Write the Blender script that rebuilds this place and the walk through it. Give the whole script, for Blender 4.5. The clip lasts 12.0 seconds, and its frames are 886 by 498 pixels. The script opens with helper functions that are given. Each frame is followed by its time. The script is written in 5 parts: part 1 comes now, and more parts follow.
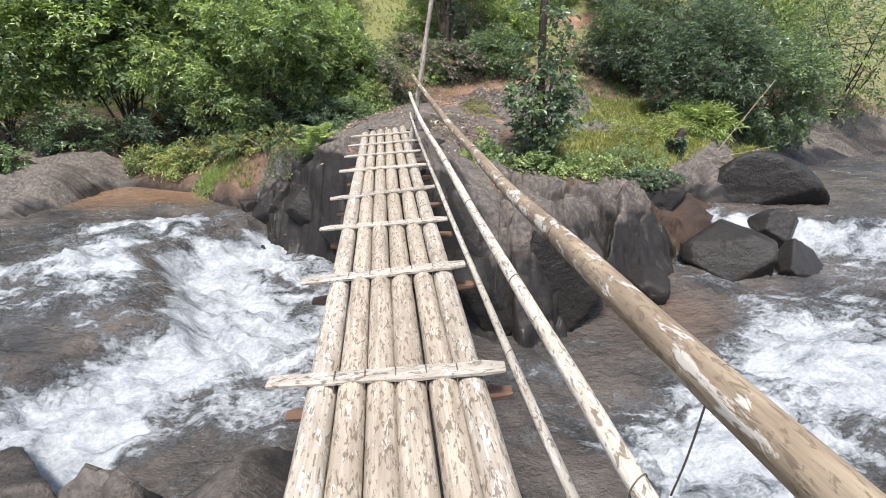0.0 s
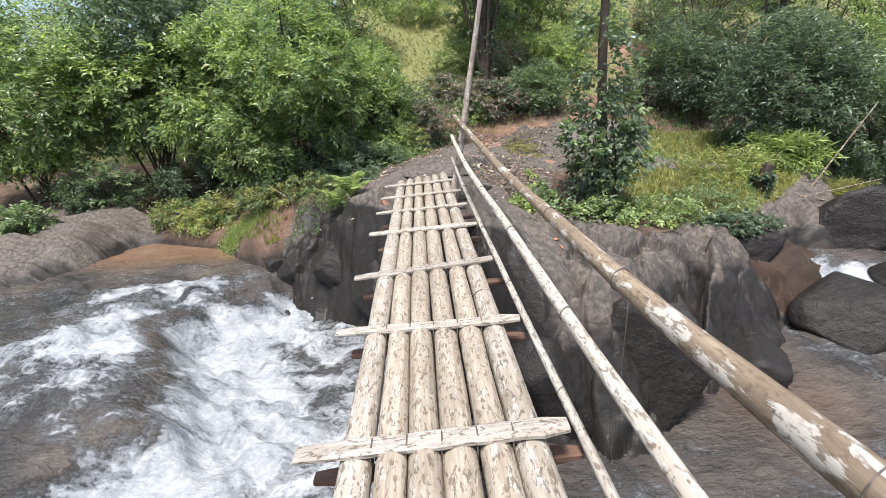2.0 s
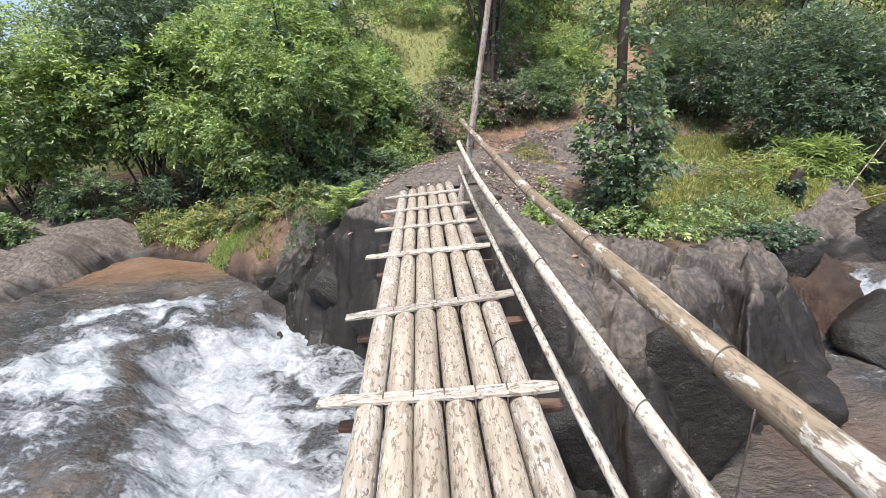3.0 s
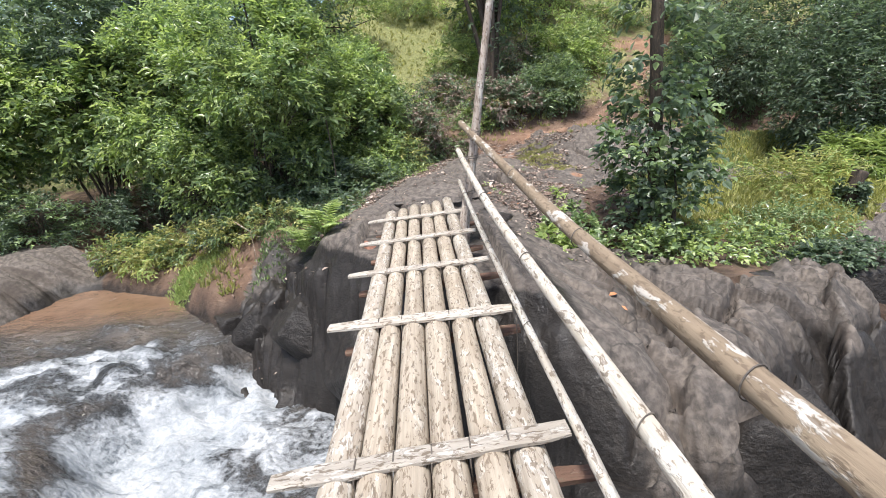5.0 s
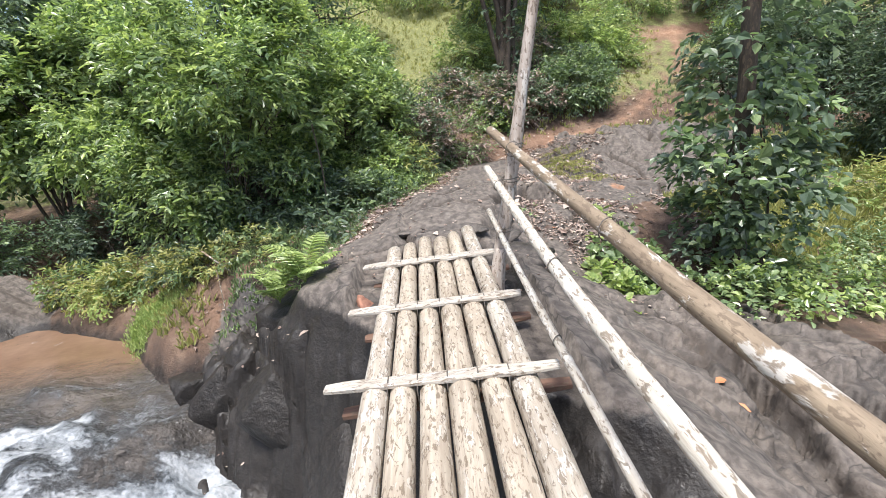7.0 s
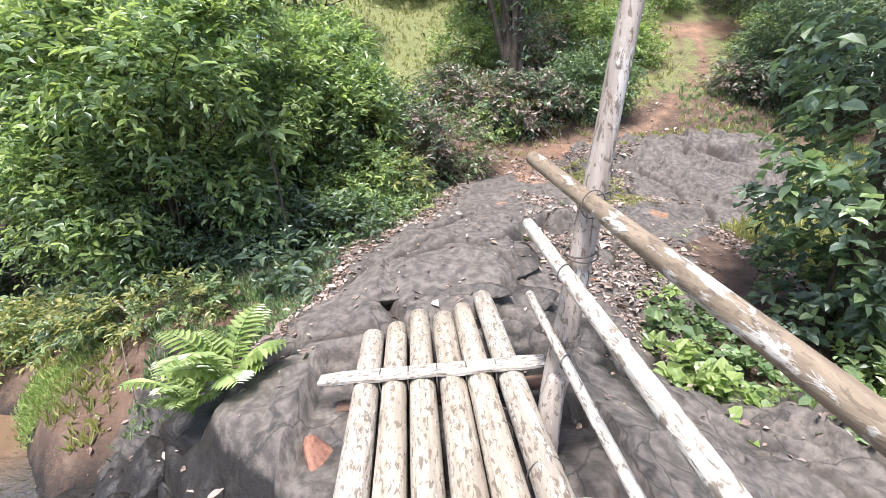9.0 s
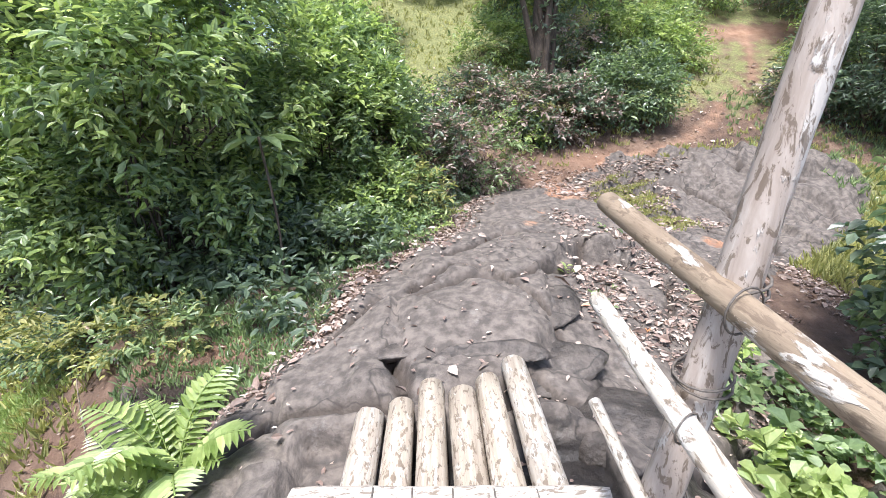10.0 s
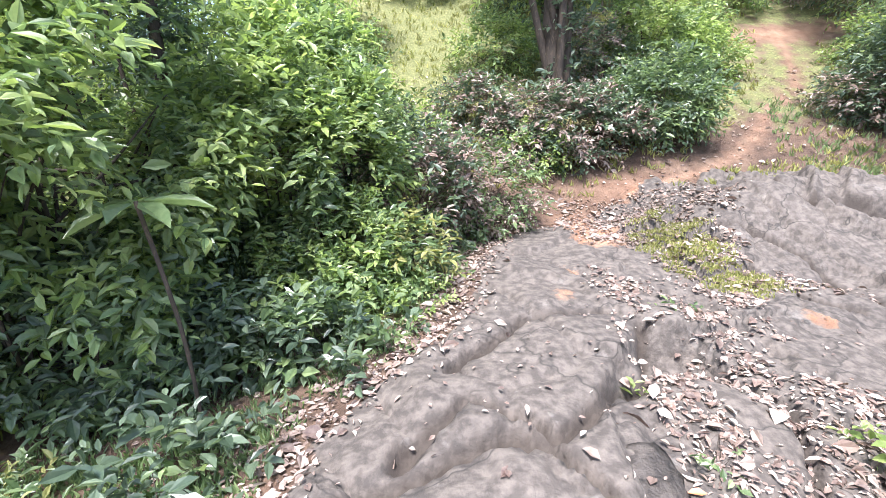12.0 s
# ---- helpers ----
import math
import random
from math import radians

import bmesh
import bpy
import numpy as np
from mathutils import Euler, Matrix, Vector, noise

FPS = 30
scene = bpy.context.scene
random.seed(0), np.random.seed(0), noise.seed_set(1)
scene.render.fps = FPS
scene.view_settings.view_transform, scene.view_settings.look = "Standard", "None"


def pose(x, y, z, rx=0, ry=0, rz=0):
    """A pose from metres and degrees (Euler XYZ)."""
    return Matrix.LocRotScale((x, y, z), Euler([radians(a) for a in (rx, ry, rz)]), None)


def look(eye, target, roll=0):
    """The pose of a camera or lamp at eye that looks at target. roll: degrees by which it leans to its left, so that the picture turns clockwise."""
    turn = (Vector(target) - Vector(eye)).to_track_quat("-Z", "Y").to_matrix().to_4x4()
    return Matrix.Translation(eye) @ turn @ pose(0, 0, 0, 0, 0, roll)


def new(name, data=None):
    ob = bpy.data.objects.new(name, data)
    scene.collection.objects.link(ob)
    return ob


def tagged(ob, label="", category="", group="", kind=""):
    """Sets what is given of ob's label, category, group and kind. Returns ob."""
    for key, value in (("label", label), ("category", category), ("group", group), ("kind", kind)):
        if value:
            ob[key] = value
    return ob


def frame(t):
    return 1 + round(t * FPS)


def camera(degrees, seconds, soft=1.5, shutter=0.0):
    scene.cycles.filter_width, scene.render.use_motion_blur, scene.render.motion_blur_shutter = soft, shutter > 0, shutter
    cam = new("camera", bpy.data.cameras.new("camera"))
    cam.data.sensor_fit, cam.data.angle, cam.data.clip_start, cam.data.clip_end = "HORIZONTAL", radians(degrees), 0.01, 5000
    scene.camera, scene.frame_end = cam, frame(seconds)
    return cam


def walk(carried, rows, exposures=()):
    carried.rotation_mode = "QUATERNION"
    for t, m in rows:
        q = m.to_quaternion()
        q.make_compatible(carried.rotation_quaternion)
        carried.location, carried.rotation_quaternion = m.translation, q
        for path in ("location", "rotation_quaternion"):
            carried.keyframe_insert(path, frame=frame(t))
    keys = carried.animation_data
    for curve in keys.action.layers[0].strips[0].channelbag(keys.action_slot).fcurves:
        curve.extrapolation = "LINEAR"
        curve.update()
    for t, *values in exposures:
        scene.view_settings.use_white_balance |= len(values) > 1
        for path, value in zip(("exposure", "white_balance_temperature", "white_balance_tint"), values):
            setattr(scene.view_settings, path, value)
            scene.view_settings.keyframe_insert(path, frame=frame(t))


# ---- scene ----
cam = camera(89.7, 12.0, 0.85)
PATH = [
    (0, (-0.017, -0.279, 1.528), (0.209, 1.533, 0.712), 0.1),
    (0.5, (-0.004, 0.018, 1.511), (0.075, 1.876, 0.776), -1.3),
    (1, (-0.013, 0.339, 1.5), (0.066, 2.211, 0.8), -1.6),
    (1.5, (-0.073, 0.752, 1.491), (0.005, 2.634, 0.819), -2.0),
    (2, (-0.049, 1.148, 1.452), (0.02, 3.034, 0.791), -2.7),
    (2.5, (-0.049, 1.52, 1.432), (0.014, 3.411, 0.782), -2.9),
    (3, (-0.066, 1.871, 1.426), (-0.008, 3.764, 0.781), -3.0),
    (3.2, (-0.046, 2.003, 1.418), (0.012, 3.896, 0.775), -3.1),
    (5, (0.022, 3.359, 1.358), (0.081, 5.255, 0.724), -4.5),
    (5.5, (-0.027, 3.71, 1.352), (0.037, 5.607, 0.721), -4.4),
    (6, (-0.063, 4.117, 1.328), (0.003, 6.015, 0.699), -4.1),
    (6.5, (-0.011, 4.551, 1.361), (0.035, 6.443, 0.714), -4.9),
    (7, (-0.06, 4.998, 1.368), (-0.018, 6.893, 0.729), -5.1),
    (7.2, (-0.059, 5.148, 1.387), (-0.017, 7.044, 0.752), -5.0),
    (8.8, (-0.068, 6.504, 1.421), (0.02, 8.397, 0.779), -4.8),
    (9, (-0.075, 6.717, 1.4), (0.013, 8.609, 0.756), -4.1),
    (9.5, (-0.104, 7.123, 1.43), (-0.094, 9.017, 0.788), -2.8),
    (10, (-0.065, 7.508, 1.438), (-0.048, 9.403, 0.798), -2.6),
    (10.5, (-0.025, 7.957, 1.494), (-0.008, 9.852, 0.855), -2.4),
    (11, (-0.017, 8.372, 1.514), (0.001, 10.269, 0.879), -2.7),
    (11.5, (-0.035, 8.801, 1.512), (-0.013, 10.698, 0.878), -2.7),
    (12, (-0.056, 9.173, 1.596), (-0.015, 11.074, 0.977), -3.2),
]
EXPOSURE = [(0, 0.80, 6380, 10), (7, 1.0, 6300, 10), (9, 1.27, 6080, 12), (10.5, 1.36, 6020, 13), (12, 1.70, 5950, 14)]
walk(cam, [(t, look(eye, target, roll)) for t, eye, target, roll in PATH], EXPOSURE)

# ---------------------------------------------------------------- light
world = bpy.data.worlds.new("sky")
scene.world = world
world.use_nodes = True
wn = world.node_tree
bg = wn.nodes["Background"]
sky = wn.nodes.new("ShaderNodeTexSky")
sky.sky_type, sky.sun_disc = "NISHITA", False
sky.sun_elevation, sky.sun_rotation = radians(71), radians(198)
sky.air_density, sky.dust_density = 1.0, 3.0
wn.links.new(sky.outputs[0], bg.inputs[0])
bg.inputs[1].default_value = 0.14
sun_data = bpy.data.lights.new("sun", "SUN")
sun_data.energy, sun_data.angle, sun_data.color = 3.7, radians(12), (1.0, 0.97, 0.93)
sun = new("sun", sun_data)
sun.matrix_world = look((-3.0, -3.0, 28), (0, 6, 0))

# ---------------------------------------------------------------- small numeric helpers
rng = np.random.default_rng(7)


def hash2(ix, iy, seed):
    n = (ix.astype(np.int64) * 374761393 + iy.astype(np.int64) * 668265263 + seed * 974711) & 0x7FFFFFFF
    n = ((n ^ (n >> 13)) * 1274126177) & 0x7FFFFFFF
    return ((n ^ (n >> 16)) & 0xFFFF) / 65535.0


def vnoise(x, y, seed=0):
    ix, iy = np.floor(x), np.floor(y)
    fx, fy = x - ix, y - iy
    fx, fy = fx * fx * (3 - 2 * fx), fy * fy * (3 - 2 * fy)
    a, b = hash2(ix, iy, seed), hash2(ix + 1, iy, seed)
    c, d = hash2(ix, iy + 1, seed), hash2(ix + 1, iy + 1, seed)
    return (a + (b - a) * fx) * (1 - fy) + (c + (d - c) * fx) * fy


def fbm(x, y, seed=0, octaves=4):
    total, amp = 0.0, 0.5
    for i in range(octaves):
        total = total + amp * (vnoise(x, y, seed + i * 17) - 0.5)
        x, y, amp = x * 2.03 + 3.1, y * 2.03 + 1.7, amp * 0.5
    return total


def smooth(a, b, v):
    t = np.clip((v - a) / (b - a), 0, 1)
    return t * t * (3 - 2 * t)


def cells(x, y, seed):
    """Distance to the nearest cell border and a height of the cell, for broken rock."""
    ix, iy = np.floor(x), np.floor(y)
    best = np.full(np.shape(x), 9.0)
    second = best.copy()
    value = np.zeros(np.shape(x))
    for dx in (-1, 0, 1):
        for dy in (-1, 0, 1):
            cx, cy = ix + dx, iy + dy
            px, py = cx + hash2(cx, cy, seed), cy + hash2(cx, cy, seed + 5)
            d = np.hypot(x - px, y - py)
            nearer = d < best
            second = np.where(nearer, best, np.minimum(second, d))
            value = np.where(nearer, hash2(cx, cy, seed + 9), value)
            best = np.minimum(best, d)
    return second - best, value


def blocks(x, y, seed):
    """Height of broken rock: each block's top is a plane of its own tilt, with sharp joints between."""
    ix, iy = np.floor(x), np.floor(y)
    best = np.full(np.shape(x), 9.0)
    height = np.zeros(np.shape(x))
    for dx in (-1, 0, 1):
        for dy in (-1, 0, 1):
            cx, cy = ix + dx, iy + dy
            px, py = cx + hash2(cx, cy, seed), cy + hash2(cx, cy, seed + 5)
            d = np.hypot(x - px, y - py)
            top = 0.8 * (hash2(cx, cy, seed + 9) - 0.5) + 1.6 * (hash2(cx, cy, seed + 13) - 0.5) * (x - px) + 1.6 * (hash2(cx, cy, seed + 17) - 0.5) * (y - py)
            height = np.where(d < best, top, height)
            best = np.minimum(best, d)
    return height


# ---------------------------------------------------------------- lie of the land
def far_shore(x):
    return np.interp(x, [-40, -14, -9, -7.8, -7.2, -5, -3.8, -3, -1.6, -0.5, 1.3, 2.4, 3.3, 4.6, 6.2, 7.6, 9.2, 12, 40],
                     [8, 8.4, 9.0, 9.8, 12.1, 11.4, 10.0, 9.25, 8.3, 7.4, 5.4, 5.5, 6.2, 7.0, 7.9, 8.6, 9.9, 12.2, 22])


def near_shore(x):
    return np.interp(x, [-40, -5, -3, -1, 0.5, 3, 9, 40], [-1, 2.8, 2.6, 2.4, 0.8, 0.2, -0.5, 4])


def slab_left(y):
    return np.interp(y, [7, 9, 10, 10.5, 11.2, 12, 13.5, 15, 16.5], [-2.4, -1.6, -1.2, -0.85, -0.85, -0.1, 0.45, 1.0, 1.6])


def slab_right(y):
    return np.interp(y, [5, 8, 9, 10, 11.3, 12.3, 13, 14.2, 15, 16.5], [3.6, 3.6, 3.0, 2.3, 2.9, 4.2, 5.4, 6.6, 6.6, 5.5])


def path_x(y):
    return np.interp(y, [9, 12, 13.5, 14.6, 15.2, 15.8, 16.3, 17.0, 17.6, 18.6, 20.0, 24], [0, 0.7, 1.0, 1.6, 2.3, 3.4, 4.6, 5.7, 6.3, 7.6, 8.2, 9.5])


def upland(x, y):
    drop = np.interp(x, [0.55, 1.0, 1.9, 4.0, 5.0, 7.0, 9.0], [0, 0.22, 0.84, 0.98, 1.18, 1.3, 1.35])
    meadow = np.interp(x, [0.9, 3.4, 7.3, 10], [0.0, 0.27, 0.62, 0.7]) * (1 - 0.9 * smooth(13.4, 14.6, y))
    over = smooth(9.2, 11.6, y)
    right = drop * (1 - over) + meadow * over
    left = np.minimum(0.55, 0.15 * np.maximum(0, -x - 0.3)) + 0.75 * smooth(-1.3, -1.9, x) * smooth(10.6, 9.8, y)
    left = left + 0.32 * np.exp(-((x + 2.0) / 0.75) ** 2 - ((y - 10.5) / 0.6) ** 2)
    start = np.interp(x, [-12, -5, -1, 3, 5, 9, 14], [13.0, 13.2, 14.6, 15.3, 15.6, 15.6, 14.5])
    hill = 0.60 * np.maximum(0, y - start) - 0.30 * np.maximum(0, y - start - 9) - 0.28 * np.maximum(0, y - start - 30)
    hill = hill - 0.45 * np.exp(-((x + 0.2) / 2.2) ** 2 - ((y - 20.5) / 3.0) ** 2)
    u = -0.06 - right - left + hill
    u = u + 0.44 * np.exp(-(((x - 4.9) / 1.9) ** 4) - ((y - 15.0) / 0.75) ** 2)
    ledge = np.interp(y, [9.4, 9.83, 10.3, 11.2, 11.5, 12.1, 12.6], [0.15, 0.44, 0.75, 0.85, 0.95, 1.45, 3.0])
    u = u - 0.12 * smooth(-0.02, 0.05, x - ledge + 0.12 * fbm(x * 3, y * 3, 90)) * smooth(9.3, 9.6, y) * smooth(12.8, 12.3, y)
    u = u - 0.22 * smooth(0.30, 0.24, np.abs(x - 1.72)) * smooth(12.20, 12.15, y) * smooth(11.7, 12.0, y)
    u = u + 0.12 * np.exp(-((x - 0.1) / 0.8) ** 2 - ((y - 10.7) / 0.7) ** 2)
    return u


def rock_mask(x, y):
    wob = 0.5 * fbm(x * 1.3, y * 1.3, 31)
    m = smooth(-0.12, 0.12, x - slab_left(y) + wob) * smooth(-0.15, 0.15, slab_right(y) - x + wob) * smooth(15.9, 15.1, y + 0.5 * np.maximum(0, 2.6 - x))
    face = smooth(1.9, 1.4, y - far_shore(x) + wob) * smooth(-3.4, -2.7, x) * (1 - np.exp(-((x - 6.7) / 0.8) ** 2 - ((y - 8.9) / 0.45) ** 2))
    shelf = smooth(-6.4, -7.0, x + wob) * smooth(13.4, 12.7, y + wob)
    hump = smooth(1.0, 0.75, np.hypot((x - 4.7) / 2.0, (y - 15.1) / 1.0) + 1.6 * wob)
    flat = smooth(0.9, 0.6, np.hypot((x - 6.6) / 1.6, (y - 12.8) / 1.0) + 2 * wob)
    near = smooth(-1.0, 0.0, y) * smooth(3.4, 2.9, y)
    return np.clip(np.maximum.reduce([m, face, shelf, hump, flat, near]), 0, 1)


def land(x, y):
    x, y = np.asarray(x, float), np.asarray(y, float)
    d = y - far_shore(x) + 0.35 * fbm(x * 1.1, y * 1.1, 3)
    steep = np.interp(x, [-12, -7, -5.5, -4, -3, -2.2, -1.7, -1.2, 0, 1, 3, 5, 8, 10], [0.12, 0.15, 0.35, 0.45, 0.6, 1.1, 1.9, 2.4, 2.4, 1.6, 1.1, 0.8, 0.9, 0.7])
    bank = -2.35 + steep * np.maximum(d, -0.6) - 0.5 * smooth(-0.3, -0.8, d) + 0.35 * smooth(-0.2, 0.5, d)
    bank = bank + 0.42 * smooth(-2.6, -3.8, x)
    u = upland(x, y)
    k = 0.18
    h = np.clip(0.5 + 0.5 * (bank - u) / k, 0, 1)
    far = bank * (1 - h) + u * h - k * h * (1 - h)
    near = -3.15 - 0.35 * smooth(0.3, 1.5, x) + 0.8 * np.maximum(0, near_shore(x) - y + 0.8) + 0.25 * fbm(x * 1.3, y * 1.3, 12)
    near = np.minimum(near, -0.3 + 0.05 * fbm(x, y, 2))
    far = np.where((x > -0.8) & (x < 0.75), np.minimum(far, -0.34 + 3.2 * np.maximum(0, y - 9.35)), far)
    out = np.where(y > 4.2, np.maximum(far, -3.4), np.maximum(near, -3.4))
    out = out - 0.7 * np.exp(-((x - 6.2) / 0.9) ** 2 - ((y - 8.6) / 0.7) ** 2) - 0.5 * np.exp(-((x - 7.9) / 0.8) ** 2 - ((y - 9.5) / 0.6) ** 2)
    rock = rock_mask(x, y)
    edge, tone = cells(x * 0.9 + 0.5 * fbm(x, y, 21), y * 0.7 + 0.35 * x + 0.5 * fbm(x, y, 22), 4)
    edge2, tone2 = cells(x * 2.4 + 0.6 * fbm(x * 2, y * 2, 23), y * 1.7 - 0.6 * x, 8)
    low = np.maximum(smooth(-0.4, -1.2, out), 0.25 * smooth(1.2, 2.2, x) * smooth(12, 12.8, y))
    plain = 1 - 0.65 * smooth(0.5, 1.2, x)
    broken = (0.17 + 0.38 * low) * (tone - 0.5) - 0.08 * smooth(0.07, 0.0, edge) + (0.04 + 0.2 * low * plain) * (tone2 - 0.5) - 0.025 * smooth(0.08, 0.0, edge2)
    broken = broken * (1 - 0.6 * smooth(-5.5, -6.5, x))
    wx, wy = x + 0.25 * fbm(x * 1.7, y * 1.7, 24), y + 0.25 * fbm(x * 1.7, y * 1.7, 25)
    craggy = 0.44 * blocks(wx * 1.05, wy * 0.8 + 0.3 * wx, 34) + 0.19 * blocks(wx * 2.9 + 0.8 * wy, wy * 2.3, 35) - 0.16 * smooth(0.07, 0.0, cells(wx * 1.05, wy * 0.8 + 0.3 * wx, 34)[0])
    bed = 7.5 * fbm(x * 0.33 + 0.12 * y + 5.2, y * 0.42 - 0.1 * x, 27, 3) + 0.35 * fbm(x * 2.2, y * 2.2, 28, 3) + 0.5 * y + 0.4 * x
    part_way = bed - np.floor(bed)
    ledges = smooth(0.0, 0.10, part_way) - part_way
    broken = broken * (0.45 + 0.15 * low) + low * craggy * (1 - 0.65 * smooth(-5.0, -6.5, x)) + (0.06 + 0.12 * low * plain + 0.12 * smooth(12.6, 14, y) * smooth(2.0, 3.0, x)) * ledges
    broken = broken - 0.12 * smooth(0.06, 0.01, crack_field(x, y)) - 0.03 * smooth(0.22, 0.03, crack_field(x, y))
    soil = 0.10 * fbm(x * 1.5, y * 1.5, 40) + 0.03 * fbm(x * 7, y * 7, 41)
    return out + rock * broken + (1 - rock) * soil + (0.05 + 0.22 * low * plain) * fbm(x * 2.7, y * 2.7, 50) * rock + 0.22 * low * plain * np.abs(fbm(x * 5, y * 5, 51)) * rock


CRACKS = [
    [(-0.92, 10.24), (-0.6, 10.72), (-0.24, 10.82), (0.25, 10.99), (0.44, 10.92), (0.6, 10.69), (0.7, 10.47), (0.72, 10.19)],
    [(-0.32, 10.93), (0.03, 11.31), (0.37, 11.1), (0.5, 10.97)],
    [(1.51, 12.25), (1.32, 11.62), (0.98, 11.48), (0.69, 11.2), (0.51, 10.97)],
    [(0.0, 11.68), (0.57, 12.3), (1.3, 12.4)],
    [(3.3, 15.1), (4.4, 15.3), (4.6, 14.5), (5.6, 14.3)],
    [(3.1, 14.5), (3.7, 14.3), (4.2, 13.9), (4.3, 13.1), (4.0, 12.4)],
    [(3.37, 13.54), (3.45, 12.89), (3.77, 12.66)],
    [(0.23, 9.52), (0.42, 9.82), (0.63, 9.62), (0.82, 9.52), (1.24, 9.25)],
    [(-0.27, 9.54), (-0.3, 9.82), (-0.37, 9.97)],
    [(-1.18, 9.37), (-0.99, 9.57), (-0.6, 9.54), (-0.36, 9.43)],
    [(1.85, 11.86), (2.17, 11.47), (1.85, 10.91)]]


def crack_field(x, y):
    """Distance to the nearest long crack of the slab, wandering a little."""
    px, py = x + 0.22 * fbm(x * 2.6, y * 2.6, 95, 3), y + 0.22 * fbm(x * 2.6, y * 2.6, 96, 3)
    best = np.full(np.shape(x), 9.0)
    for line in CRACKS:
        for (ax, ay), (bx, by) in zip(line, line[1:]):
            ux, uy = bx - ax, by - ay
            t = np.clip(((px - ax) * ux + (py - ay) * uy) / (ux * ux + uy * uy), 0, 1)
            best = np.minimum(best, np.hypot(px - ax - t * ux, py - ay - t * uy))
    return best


def joint_field(x, y):
    """Where the large blocks of the river banks part from one another."""
    wx, wy = x + 0.25 * fbm(x * 1.7, y * 1.7, 24), y + 0.25 * fbm(x * 1.7, y * 1.7, 25)
    return cells(wx * 1.05, wy * 0.8 + 0.3 * wx, 34)[0]


def ground_z(x, y):
    return float(land(np.array([x]), np.array([y]))[0])


def part(name, bm, material, parent=None, label=""):
    me = bpy.data.meshes.new(name)
    bm.to_mesh(me)
    bm.free()
    if material:
        me.materials.append(material)
    ob = new(name, me)
    ob.parent = parent
    if label:
        ob["label"] = label
    return ob


def raw_mesh(name, verts, faces, material, parent=None, label="", shade=True):
    """A mesh object from arrays; faces is an (n, 3) or (n, 4) array."""
    me = bpy.data.meshes.new(name)
    verts, faces = np.asarray(verts, np.float32), np.asarray(faces, np.int32)
    n, k = faces.shape
    me.vertices.add(len(verts))
    me.vertices.foreach_set("co", verts.ravel())
    me.loops.add(n * k)
    me.loops.foreach_set("vertex_index", faces.ravel())
    me.polygons.add(n)
    me.polygons.foreach_set("loop_start", np.arange(0, n * k, k, dtype=np.int32))
    me.polygons.foreach_set("use_smooth", np.full(n, shade))
    me.update()
    me.materials.append(material)
    ob = new(name, me)
    ob.parent = parent
    if label:
        ob["label"] = label
    return ob


def attribute(ob, name, values):
    a = ob.data.attributes.new(name, "FLOAT", "POINT")
    a.data.foreach_set("value", np.asarray(values, np.float32).ravel())


def thing(name, place, label, category, group="", kind=""):
    e = new(name)
    e.location = place
    e.empty_display_size = 0.1
    return tagged(e, label, category, group, kind)


def grid_faces(nx, ny):
    i = np.arange(nx * ny).reshape(ny, nx)
    return np.stack([i[:-1, :-1], i[:-1, 1:], i[1:, 1:], i[1:, :-1]], -1).reshape(-1, 4)


